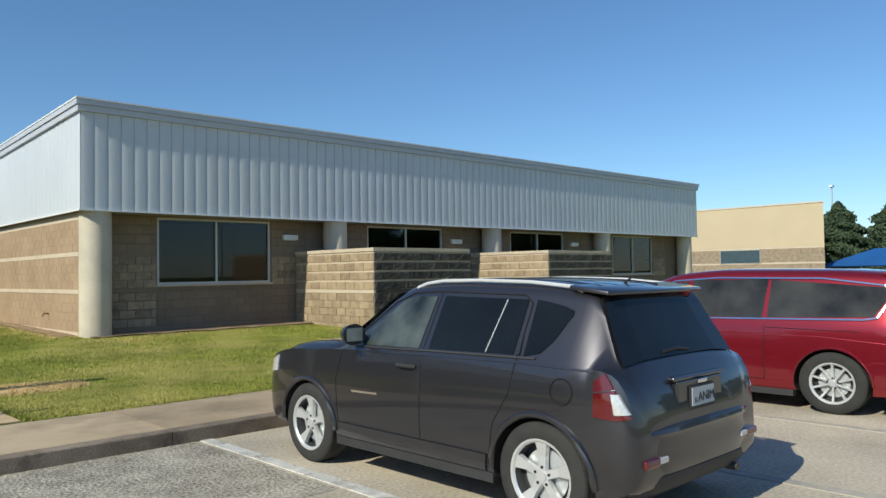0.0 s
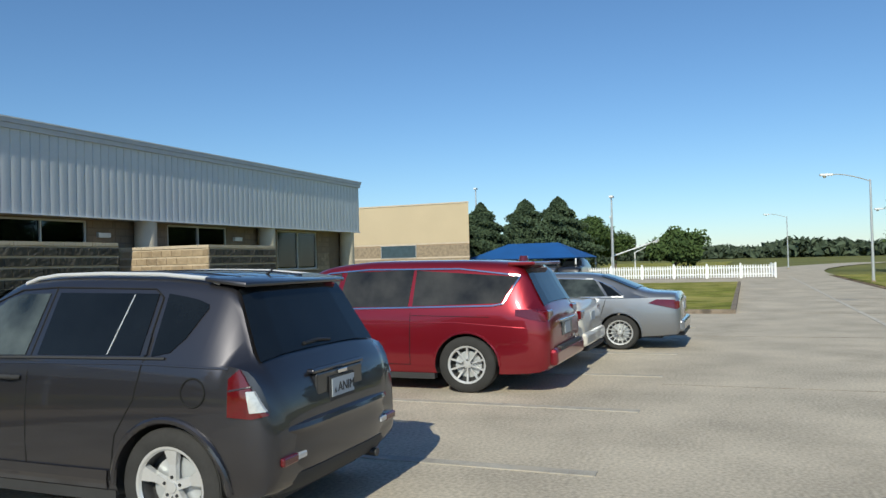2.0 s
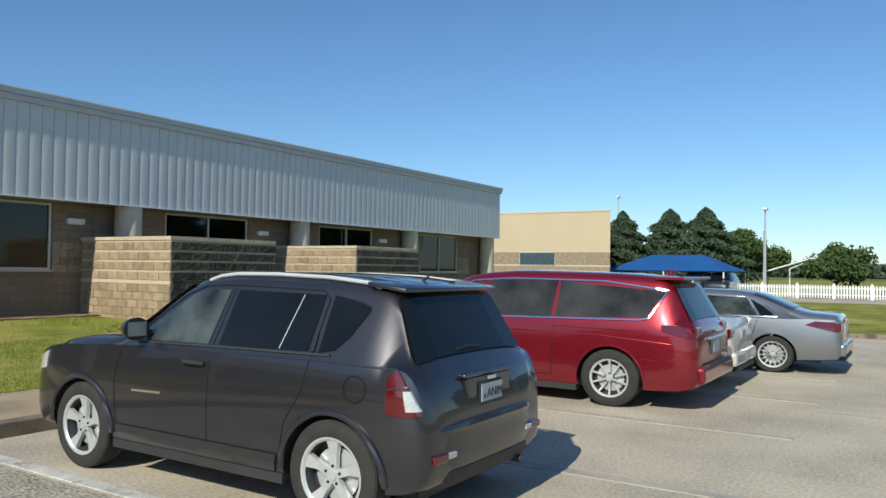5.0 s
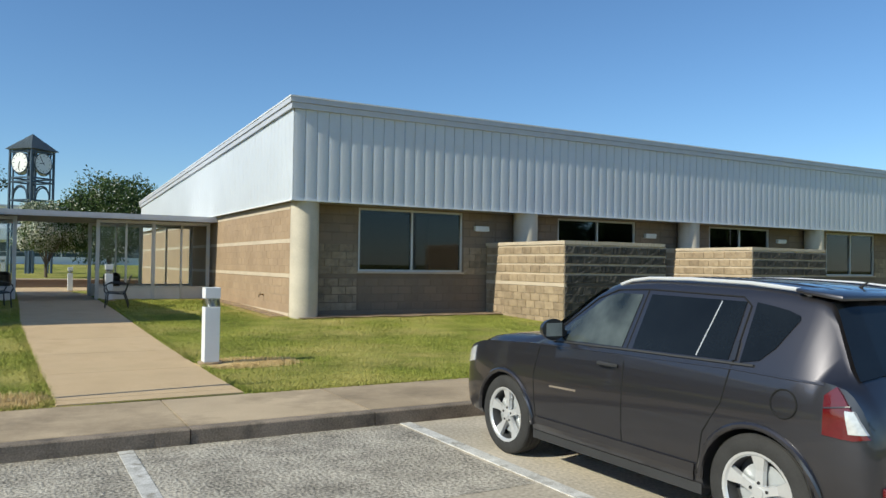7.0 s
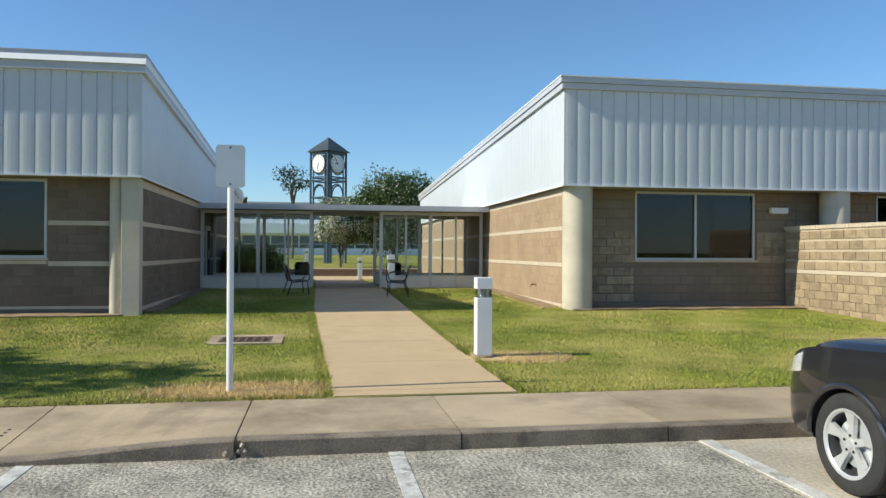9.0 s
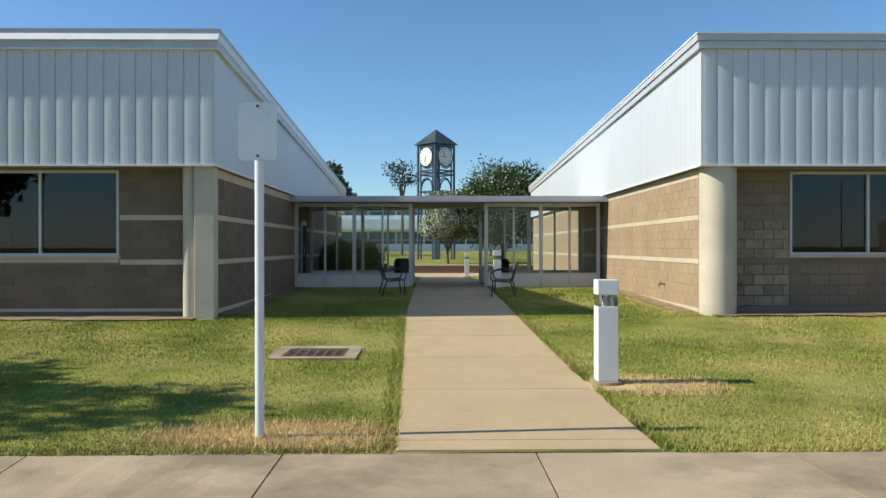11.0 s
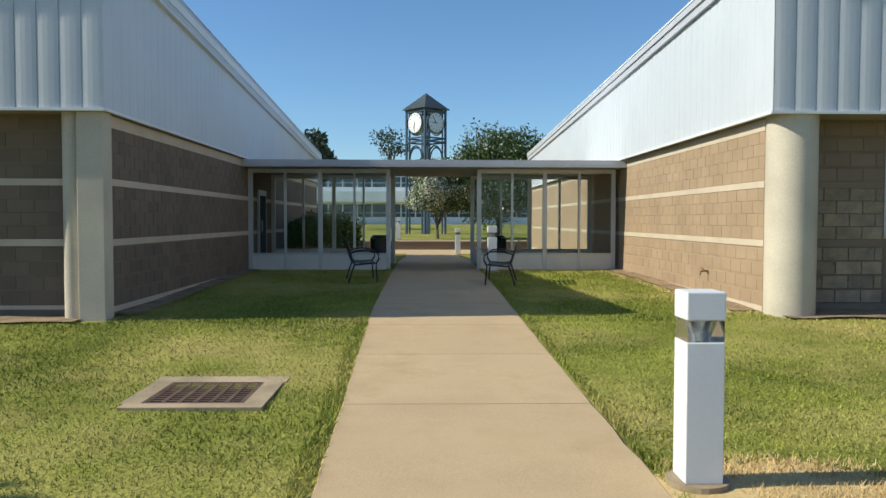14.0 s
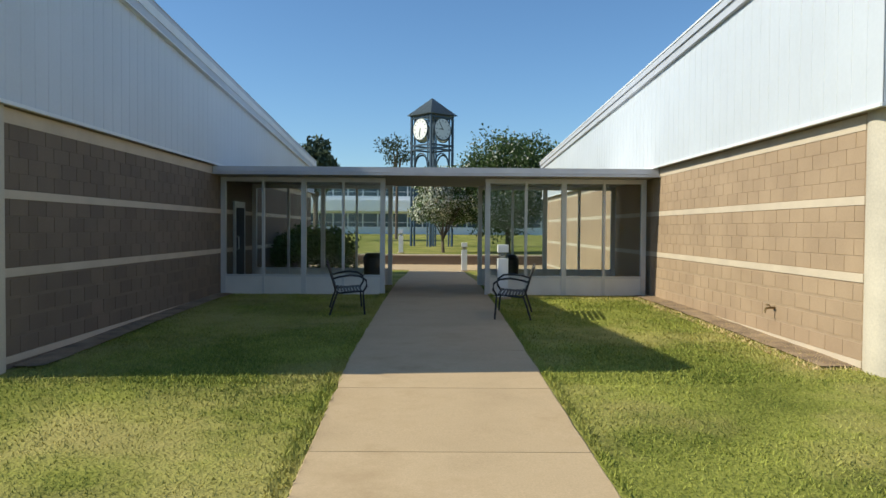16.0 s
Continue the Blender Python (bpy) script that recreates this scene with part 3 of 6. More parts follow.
for k, a in enumerate(WINS):
    window("window_%d" % (k + 1), a, a + WW, WY, WZ0, WZ1, a + WW * 0.5, "wide two-pane window with dark tinted glass")
for k in range(5):
    x = 6.33 + 6.80 * k
    b = cyl(bmesh.new(), (x, 18.45, -0.1), (x, 18.45, Z_SOF + 0.005), 0.355, seg=40)
    tagged(part("column", b, M_COL, smooth=True), "round painted concrete column, stained near its foot", "column", "columns under the parapet", kind="structure")
# column returns that tie the corner column to the wall
tagged(part("pier", boxes((6.03, 6.6, 18.5, WY, -0.1, Z_SOF)), M_COL), "square pier behind the corner column", "pier", kind="structure")

# left building front
LY = 18.6
lw = front_wall("wall_south", -41.8, -3.7, LY, [(-8.8, -5.54), (-15.3, -12.1)], M_MORTAR_SHADE, "block front wall with pale bands, shade coloured in as dark brown")
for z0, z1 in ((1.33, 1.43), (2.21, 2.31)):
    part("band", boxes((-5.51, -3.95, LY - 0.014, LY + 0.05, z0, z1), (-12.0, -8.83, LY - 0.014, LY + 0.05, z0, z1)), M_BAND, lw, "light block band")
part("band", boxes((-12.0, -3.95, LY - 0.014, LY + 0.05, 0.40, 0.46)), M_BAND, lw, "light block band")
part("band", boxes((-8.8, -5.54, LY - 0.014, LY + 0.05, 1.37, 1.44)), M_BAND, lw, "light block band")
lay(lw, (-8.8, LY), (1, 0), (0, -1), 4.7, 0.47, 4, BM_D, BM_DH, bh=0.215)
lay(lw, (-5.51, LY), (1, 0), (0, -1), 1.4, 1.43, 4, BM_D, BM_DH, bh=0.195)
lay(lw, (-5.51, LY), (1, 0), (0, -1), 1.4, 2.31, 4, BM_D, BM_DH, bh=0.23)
window("window_5", -8.8, -5.54, LY, WZ0, WZ1, -7.1, "wide two-pane window with dark tinted glass")
window("window_6", -15.3, -12.1, LY, WZ0, WZ1, -13.7, "wide two-pane window with dark tinted glass")
b = boxes((-3.93, -3.55, 18.2, 18.5, -0.1, Z_SOF), bev=0.012)
tagged(part("pier", b, M_COL), "square painted concrete corner pier", "pier", kind="structure")
b = cyl(bmesh.new(), (-4.06, 18.42, -0.1), (-4.06, 18.42, Z_SOF), 0.15, seg=32)
tagged(part("column", b, M_COL, smooth=True), "half-round painted column beside the pier", "column", kind="structure")
for nm, d in (("wall_back", (-42, -3.7, 39.0, 39.3, -0.2, 3.2)), ("wall_west_end", (-42, -41.7, 18.9, 39, -0.2, 3.2)), ("wall_east_end", (33.7, 34.0, 19.15, 43, -0.2, 3.2)), ("wall_north", (6.1, 33.7, 43.0, 43.3, -0.2, 3.2))):
    tagged(part(nm, boxes(d), M_BLOCK), "plain tan block wall", "wall", kind="structure")

# block screen enclosures in front of the columns
for ex in (12.0, 19.05):
    y0, y1, x1, zt = 15.2, 18.78, ex + 3.5, 2.36
    en = tagged(part("screen_wall", boxes((ex, ex + 0.3, y0, y1, 0, zt - 0.09), (ex + 0.3, x1 - 0.3, y0, y0 + 0.3, 0, zt - 0.09), (x1 - 0.3, x1, y0, y1, 0, zt - 0.09)), M_MORTARL), "split-face block screen wall, south face blackened for stain and shade", "wall", "screen walls", kind="structure")
    for z0, n in ((0.2, 5), (1.29, 4)):
        h = (1.19 - 0.2) / 5 if n == 5 else (zt - 0.09 - 1.29) / 4
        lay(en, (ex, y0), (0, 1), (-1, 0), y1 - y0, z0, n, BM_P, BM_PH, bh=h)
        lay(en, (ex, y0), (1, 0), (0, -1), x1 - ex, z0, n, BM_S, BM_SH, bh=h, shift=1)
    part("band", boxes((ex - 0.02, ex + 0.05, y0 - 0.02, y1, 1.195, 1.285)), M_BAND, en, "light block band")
    part("band", boxes((ex + 0.06, x1, y0 - 0.024, y0 + 0.05, 1.195, 1.285)), M_STAINED_SHADE, en, "block band darkened for stain and shade")
    for k in range(36):
        part("cap_brick", boxes((ex - 0.03, ex + 0.32, y0 - 0.03 + k * 0.1045, y0 + 0.066 + k * 0.1045, zt - 0.088, zt)), M_BAND, en)
    for k in range(30):
        part("cap_brick", boxes((ex + 0.33 + k * 0.1045, ex + 0.426 + k * 0.1045, y0 - 0.03, y0 + 0.32, zt - 0.088, zt)), M_BAND, en)

# ---- glazed corridor ----
CY, CB = 27.1, 30.0
ZG = gz(1, CY)
XS = (-3.55, -2.66, -1.76, -0.88, 0.0, 2.35, 3.21, 4.06, 4.96, 5.85)
cor = thing("glazed_corridor", (1.15, CY, ZG), "glass-walled covered link with pale metal frame, open across the path", "corridor", kind="structure")


def cpart(nm, dims, m, parent=cor, lab=""):
    bm = boxes(*dims)
    bmesh.ops.transform(bm, matrix=Matrix.Translation((-1.15, -CY, -ZG)), verts=bm.verts)
    return part(nm, bm, m, parent, lab)


cpart("roof", [(-3.58, 5.98, 26.4, CB + 0.6, 3.06, 3.19)], M_ALU)
cpart("gutter", [(-3.58, 5.98, 26.36, 26.40, 3.10, 3.215)], M_COPING)
cpart("gutter_lip", [(-3.58, 5.98, 26.33, 26.40, 3.04, 3.085)], M_COPING)
cpart("ceiling_panel", [(-3.55, 5.95, 26.45, CB + 0.5, 3.035, 3.058)], M_SOFFIT)
for yy in (CY, CB):
    for i, x in enumerate(XS):
        wide = i in (0, 2, 4, 5, 7, 9)
        w = 0.055 if wide else 0.028
        cpart("post", [(x - w, x + w, yy - 0.05, yy + 0.05, ZG - 0.05, 3.03)], M_ALU)
    for a, b in zip(XS, XS[1:]):
        if a == 0.0:
            continue
        cpart("base_panel", [(a + 0.03, b - 0.03, yy - 0.03, yy + 0.03, ZG - 0.04, 0.81)], M_PANEL)
        cpart("rail", [(a + 0.03, b - 0.03, yy - 0.045, yy + 0.045, 0.812, 0.86)], M_ALU)
        cpart("rail", [(a + 0.03, b - 0.03, yy - 0.045, yy + 0.045, 2.93, 3.03)], M_ALU)
        p = cpart("pane", [(a + 0.03, b - 0.03, yy - 0.005, yy + 0.005, 0.862, 2.928)], G_CLEAR, lab="clear glass pane")
        p.visible_shadow = False
# a door in the shaded wall inside the link
d = thing("door_1", (WX_L + 0.02, 28.5, ZG), "grey metal door with a narrow glass light and steel pull", "door", kind="structure")
part("door_leaf", boxes((0, 0.05, -0.48, 0.48, 0.02, 2.1)), M_ALU, d)
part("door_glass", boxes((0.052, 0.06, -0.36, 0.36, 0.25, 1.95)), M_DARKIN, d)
part("door_handle", tube([(0.06, -0.36, 0.95), (0.11, -0.36, 0.97), (0.11, -0.36, 1.25), (0.06, -0.36, 1.27)], 0.014), M_GALV, d)


# ---- benches, bins, bollards, sign, drain ----
def bench(at, rz, label):
    """Steel slat bench with looped arms; it faces local -y, 1.3 m long."""
    e = thing("bench", at, label, "bench", "benches by the corridor", rz)
    for s in (-0.62, 0.62):
        part("side_frame", tube([(s, -0.30, 0), (s, -0.28, 0.25), (s, -0.27, 0.41), (s, -0.1, 0.40), (s, 0.14, 0.38), (s, 0.20, 0.42), (s, 0.26, 0.62), (s, 0.33, 0.86), (s, 0.36, 0.89)], 0.018), M_BLACK, e)
        part("rear_leg", tube([(s, 0.30, 0), (s, 0.24, 0.2), (s, 0.17, 0.40)], 0.018), M_BLACK, e)
        part("arm_loop", tube([(s, -0.27, 0.40), (s, -0.33, 0.50), (s, -0.32, 0.60), (s, -0.22, 0.67), (s, -0.05, 0.69), (s, 0.14, 0.66), (s, 0.27, 0.62)], 0.018), M_BLACK, e)
    for k in range(8):
        y = -0.25 + k * 0.055
        z = 0.425 - 0.02 * math.sin(k / 7 * math.pi)
        part("seat_slat", boxes((-0.61, 0.61, y, y + 0.036, z - 0.006, z + 0.006)), M_BLACK, e)
    for k in range(8):
        t = k / 7
        y, z = 0.20 + 0.15 * t, 0.47 + 0.41 * t
        part("back_slat", boxes((-0.61, 0.61, y - 0.006, y + 0.006, z - 0.019, z + 0.019)), M_BLACK, e)
    return e


bench((2.56, 23.3, gz(2.6, 23.3) + 0.005), -98, "black steel slat bench with looped arms beside the path")
bench((-0.42, 23.8, gz(-0.4, 23.8) + 0.005), 98, "black steel slat bench with looped arms on shaded grass")


def bollard(at, label):
    e = thing("bollard_light", at, label, "bollard", "bollard lights")
    w = 0.11
    part("footing", cyl(bmesh.new(), (0, 0, -0.15), (0, 0, 0.045), 0.19, 0.18, 28), M_WALK, e, "round concrete footing")
    part("post", boxes((-w, w, -w, w, 0.045, 0.86), bev=0.006), M_WHITE, e)
    part("lens", boxes((-w + 0.004, w - 0.004, -w + 0.004, w - 0.004, 0.862, 0.985)), G_LENS, e, "clear lens band").visible_shadow = False
    part("reflector", cyl(bmesh.new(), (0, 0, 0.862), (0, 0, 0.984), 0.055, 0.10, 24), M_PLASTIC, e, "bright metal reflector cone", True)
    part("head", boxes((-w - 0.003, w + 0.003, -w - 0.003, w + 0.003, 0.987, 1.15), bev=0.008), M_WHITE, e)
    return e


bollard((2.575, 11.80, gz(2.6, 11.8) + 0.0), "white square bollard light on a round footing in dry grass")
bollard((2.62, 26.25, gz(2.6, 26.2)), "white square bollard light against the corridor post")
bollard((2.35, 40.3, gz(2.3, 40.3)), "white square bollard light at the end of the path")
bollard((-0.5, 47.5, 0.68), "white square bollard light on the rear lawn")
sg = thing("sign_post", (-0.70, 9.54, 0.15), "grey metal sign back on a white post", "sign")
part("post", cyl(bmesh.new(), (0, 0, -0.1), (0, 0, 2.64), 0.036, seg=20), M_WHITE, sg, smooth=True)
bm = boxes((-0.153, 0.153, -0.058, -0.052, 2.205, 2.66))
es = [e for e in bm.edges if abs(e.verts[0].co.x - e.verts[1].co.x) < 1e-4 and abs(e.verts[0].co.z - e.verts[1].co.z) < 1e-4]
bmesh.ops.bevel(bm, geom=es, offset=0.04, segments=5, affect='EDGES', profile=0.5)
part("plate", bm, M_GALV, sg, "grey metal sign plate seen from behind")
for z in (2.36, 2.58):
    part("clamp", boxes((-0.04, 0.04, -0.051, 0.0, z, z + 0.03)), M_GALV, sg)
for z in (2.24, 2.63):
    part("bolt", cyl(bmesh.new(), (0, -0.066, z), (0, -0.05, z), 0.011, seg=10), M_BLACK, sg)
ZD = gz(-1, 14.3) + 0.018 * noise.noise((-0.5, 7.15, 0)) + 0.003
dr = thing("storm_drain", (-0.94, 14.06, ZD), "rusty iron drain grate in a concrete collar", "drain")
for d in ((-0.56, 0.60, -0.55, -0.41), (-0.62, 0.62, 0.41, 0.66), (-0.60, -0.42, -0.41, 0.41), (0.42, 0.60, -0.41, 0.41)):
    part("collar", boxes((*d, -0.2, 0.011), bev=0.004), M_WALK, dr, "weathered concrete collar")
# Solid black fill: the drain's unlit depth painted as one block.
part("pit", boxes((-0.418, 0.418, -0.408, 0.408, -0.4, -0.006)), M_BLACK, dr)
part("grate_frame", boxes((-0.415, 0.415, -0.405, -0.385, -0.05, 0.008), (-0.415, 0.415, 0.385, 0.405, -0.05, 0.008), (-0.415, -0.395, -0.385, 0.385, -0.05, 0.008), (0.395, 0.415, -0.385, 0.385, -0.05, 0.008)), M_RUST, dr)
for k in range(7):
    x = -0.395 + k * 0.79 / 6
    part("bar", boxes((x - 0.018, x + 0.018, -0.385, 0.385, -0.04, 0.005)), M_RUST, dr)
for k in range(11):
    y = -0.385 + (k + 0.5) * 0.77 / 11
    part("cross_bar", boxes((-0.395, 0.395, y - 0.014, y + 0.014, -0.04, 0.003)), M_RUST, dr)
fa = thing("hose_tap", (WX_R - 0.01, 20.79, 0.82), "brass hose tap on the tan block wall", "tap")
M_BRASS = mat("old_brass", (0.30, 0.22, 0.12), 0.5, metal=0.8, vary=0.2)
part("spout", tube([(0, 0, 0), (-0.08, 0, 0.0), (-0.13, 0, -0.01), (-0.15, 0, -0.07)], 0.018), M_BRASS, fa)
part("tap_handle", boxes((-0.11, -0.09, -0.05, 0.05, 0.03, 0.05)), M_BRASS, fa)
for at in ((0.0 - 0.35, 29.2, gz(0, 29)), (2.95, 28.6, gz(2.9, 28.6))):
    tb = thing("litter_bin", at, "black round litter bin inside the glazed link", "bin", "litter bins")
    part("body", cyl(bmesh.new(), (0, 0, 0), (0, 0, 0.75), 0.25, 0.28, 24), M_BLACK, tb, smooth=True)
    part("lid", cyl(bmesh.new(), (0, 0, 0.752), (0, 0, 0.86), 0.29, 0.2, 24), M_BLACK, tb, smooth=True)
for x in (11.78, 18.45, 25.2):
    wl = thing("wall_light", (x, WY, 2.77), "white box wall light under the parapet", "wall light", "wall lights")
    part("housing", boxes((-0.24, 0.24, -0.13, -0.013, -0.07, 0.07), bev=0.012), M_WHITE, wl)
    part("diffuser", boxes((-0.2, 0.2, -0.12, -0.03, -0.085, -0.071)), M_PANEL, wl)

# ---- lawn pieces ----
def patch(name, cx, cy, rx, ry, m, label, dz=0.010):
    bm = bmesh.new()
    n, rings = 26, 4
    last = None
    c = bm.verts.new((cx, cy, gz(cx, cy) + 0.018 * noise.noise((cx * 0.5, cy * 0.5, 0)) + dz * 1.2))
    for k in range(1, rings + 1):
        ring = []
        for i in range(n):
            a = i * math.tau / n
            q = k / rings * (1 + 0.35 * noise.noise((math.cos(a) * 1.5 + cx, math.sin(a) * 1.5 + cy, 5)))
            x, y = cx + rx * q * math.cos(a), cy + ry * q * math.sin(a)
            ring.append(bm.verts.new((x, y, gz(x, y) + 0.018 * noise.noise((x * 0.5, y * 0.5, 0)) + dz * (1.2 - k / rings))))
        for i in range(n):
            if last is None:
                bm.faces.new((c, ring[i], ring[(i + 1) % n]))
            else:
                bm.faces.new((last[i], ring[i], ring[(i + 1) % n], last[(i + 1) % n]))
        last = ring
    return tagged(part(name, bm, m, smooth=True), label, "ground patch", kind="structure")


patch("dry_patch", -0.5, 9.62, 1.0, 0.42, M_DRY, "dead straw-coloured grass at the sign post", 0.022)
patch("dry_patch", 3.05, 11.72, 0.72, 0.5, M_DRY, "dead straw-coloured grass at the bollard", 0.018)
for x0, x1, y0, y1 in ((6.1, 12.0, 18.0, 18.82), (15.5, 19.05, 18.0, 18.8), (-12, -3.9, 18.0, 18.6), (5.6, 6.02, 18.7, 26.9), (-3.6, -3.25, 18.7, 26.9)):
    bm = bmesh.new()
    nx, ny = max(2, int((x1 - x0) / 0.3)), max(2, int((y1 - y0) / 0.3))
    g = [[bm.verts.new((x0 + (x1 - x0) * i / nx, y0 + (y1 - y0) * j / ny, 0)) for j in range(ny + 1)] for i in range(nx + 1)]
    for i, col in enumerate(g):
        for j, v in enumerate(col):
            if x1 - x0 > y1 - y0 and j == 0:
                v.co.y -= 0.15 * random.random()
            v.co.z = gz(v.co.x, v.co.y) + 0.024 + 0.015 * random.random()
    for i in range(nx):
        for j in range(ny):
            bm.faces.new((g[i][j], g[i + 1][j], g[i + 1][j + 1], g[i][j + 1]))
    tagged(part("soil_strip", bm, M_SOIL, smooth=True), "bare brown earth along the foot of the wall", "soil", kind="structure")


# ---- clock tower and things behind the corridor ----
ZT = 0.68
tagged(part("planter_wall", boxes((-30, 30, 45.6, 46.2, -0.2, 0.62)), M_BLOCK_SHADE), "low brown retaining wall", "wall", kind="structure")
tagged(part("wall_coping", boxes((-30, 30, 45.57, 46.23, 0.622, 0.68)), M_BAND), "pale coping of the low wall", "coping", kind="structure")
tw = thing("clock_tower", (0.95, 59.3, 0.44), "dark blue steel clock tower with white clock faces", "clock tower", rz=42)
hw = 0.78
tw.scale = (1.2, 1.2, 1.2)
for sx in (-1, 1):
    for sy in (-1, 1):
        part("leg", boxes((sx * hw - 0.05, sx * hw + 0.05, sy * hw - 0.05, sy * hw + 0.05, -0.1, 7.25), (sx * (hw - 0.24) - 0.03, sx * (hw - 0.24) + 0.03, sy * hw - 0.03, sy * hw + 0.03, 0, 7.25), (sx * hw - 0.03, sx * hw + 0.03, sy * (hw - 0.24) - 0.03, sy * (hw - 0.24) + 0.03, 0, 7.25)), M_BLUE, tw)
M_DIAL = mat("clock_dial", (0.78, 0.78, 0.76), 0.5, vary=0.03, bump=0)
M_DIALD = mat("weathered_dial", (0.30, 0.33, 0.38), 0.5, vary=0.08, bump=0)
for q in range(4):
    rot = Matrix.Rotation(q * math.pi / 2, 4, 'Z')

    def tp(nm, bm, m, par=tw, lab=""):
        bmesh.ops.transform(bm, matrix=rot, verts=bm.verts)
        return part(nm, bm, m, par, lab)
    for z in (2.6, 4.35, 5.4, 5.62, 7.1):
        tp("beam", boxes((-hw, hw, -hw - 0.035, -hw + 0.035, z, z + 0.09)), M_BLUE)
    arc = [(0.52 * math.cos(math.pi * k / 14), -hw, 4.5 + 0.72 * math.sin(math.pi * k / 14)) for k in range(15)]
    tp("arch", tube(arc, 0.045, 8), M_BLUE)
    dial = tp("clock_face", cyl(bmesh.new(), (0, -hw - 0.07, 6.5), (0, -hw + 0.03, 6.5), 0.56, seg=48), M_DIAL)
    tp("bezel", tube([(0.58 * math.cos(k * math.tau / 40), -hw - 0.06, 6.5 + 0.58 * math.sin(k * math.tau / 40)) for k in range(41)], 0.03, 6), M_BLUE, dial)
    for k in range(12):
        a = k * math.tau / 12
        bm = boxes((-0.014, 0.014, -hw - 0.076, -hw - 0.071, 0.40, 0.50))
        bmesh.ops.transform(bm, matrix=Matrix.Translation((0, 0, 6.5)) @ Matrix.Rotation(a, 4, 'Y'), verts=bm.verts)
        tp("hour_mark", bm, M_BLACK, dial)
    for ang, ln in ((196, 0.28), (190, 0.42)) if q == 3 else ((268, 0.28), (325, 0.42)):
        bm = boxes((-0.02, 0.02, -hw - 0.082, -hw - 0.077, -0.06, ln))
        bmesh.ops.transform(bm, matrix=Matrix.Translation((0, 0, 6.5)) @ Matrix.Rotation(radians(ang), 4, 'Y'), verts=bm.verts)
        tp("pointer", bm, M_BLACK, dial)
bm = bmesh.new()
bmesh.ops.create_cone(bm, cap_ends=True, segments=4, radius1=1.38, radius2=0.03, depth=0.95, matrix=Matrix.Translation((0, 0, 7.75)) @ Matrix.Rotation(math.pi / 4, 4, 'Z'))
part("roof", bm, M_TOWERROOF, tw)
for q in range(4):
    rot = Matrix.Rotation(q * math.pi / 2, 4, 'Z')
    for k in range(-3, 4):
        u = k / 4 * 0.95
        t = abs(k) / 4
        bm = tube([(u, -0.98, 7.29), (u * 0.98, -0.98 + (1 - t) * 0.96, 7.29 + (1 - t) * 0.93)], 0.018, 4)
        bmesh.ops.transform(bm, matrix=rot, verts=bm.verts)
        part("roof_seam", bm, M_TOWERROOF, tw)

ob_ = thing("office_building", (-8.0, 114.0, 0.95), "long white two-storey building with ribbon windows", "building")
M_OFFICE = mat("office_white", (0.80, 0.81, 0.82), 0.7, vary=0.06, scale=0.3, bump=0.05)
part("wall", boxes((-40, 30, 0, 18, 0, 7.6)), M_OFFICE, ob_)
part("roof", boxes((-40.3, 30.3, -0.3, 18.3, 7.6, 7.85)), M_COPING, ob_)
part("canopy", boxes((-40, 30, -1.3, -0.01, 3.25, 4.75)), M_OFFICE, ob_)
for k in range(34):
    x = -39.4 + k * 2.04
    for z0, z1 in ((1.15, 2.95), (5.35, 6.75)):
        w_ = part("window", boxes((x, x + 1.9, -0.02, 0.1, z0, z1)), mat("office_glass", (0.06, 0.09, 0.11), 0.12, vary=0.2, bump=0) if k == 0 and z0 < 2 else bpy.data.materials["office_glass"], ob_)
        part("frame", boxes((x - 0.05, x + 0.02, -0.05, 0.1, z0, z1), (x, x + 1.9, -0.05, -0.021, z0 + 0.55, z0 + 0.62)), M_WHITE, w_)

# ---- far cream building beyond the east end ----
fb = thing("school_building", (53.0, 19.0, 0.0), "cream-rendered building with brown block base and a strip window", "building")


def slanted(x0, y0, y1, z0, z1, off=0.0):
    bm = bmesh.new()
    far = 24
    vs = [bm.verts.new(p) for z in (z0, z1) for p in ((x0 - off, y0 - off, z), (x0 + far, y0 + far * 0.42 - off, z), (x0 + far, y1, z), (x0 - off, y1, z))]
    for f in ((0, 1, 2, 3), (4, 5, 6, 7), (0, 1, 5, 4), (1, 2, 6, 5), (2, 3, 7, 6), (3, 0, 4, 7)):
        bm.faces.new([vs[k] for k in f])
    return bm


part("base_wall", slanted(0, 0, 20, -0.2, 3.0), M_BLOCK, fb)
part("upper_wall", slanted(0, 0, 20, 3.12, 6.0, 0.02), M_CREAM, fb)
part("coping", slanted(0, 0, 20, 6.002, 6.1, 0.06), M_BAND, fb)
for z in (1.0, 1.95, 3.0):
    part("band", slanted(0, 0, 20, z, z + 0.115, 0.03), M_BAND, fb)
for z in (0.1, 1.12, 2.07):
    part("rough_course", slanted(0, 0, 20, z, z + 0.86, 0.015), M_ROUGH, fb)
fwn = part("window", boxes((-0.05, 0.1, 4.3, 7.2, 2.06, 2.96)), bpy.data.materials["office_glass"], fb)
part("frame", boxes((-0.08, 0.1, 4.26, 4.3, 2.03, 2.99), (-0.08, 0.1, 7.2, 7.24, 2.03, 2.99), (-0.08, 0.1, 4.26, 7.24, 2.03, 2.058), (-0.08, 0.1, 4.26, 7.24, 2.962, 2.99)), M_ALU, fwn)


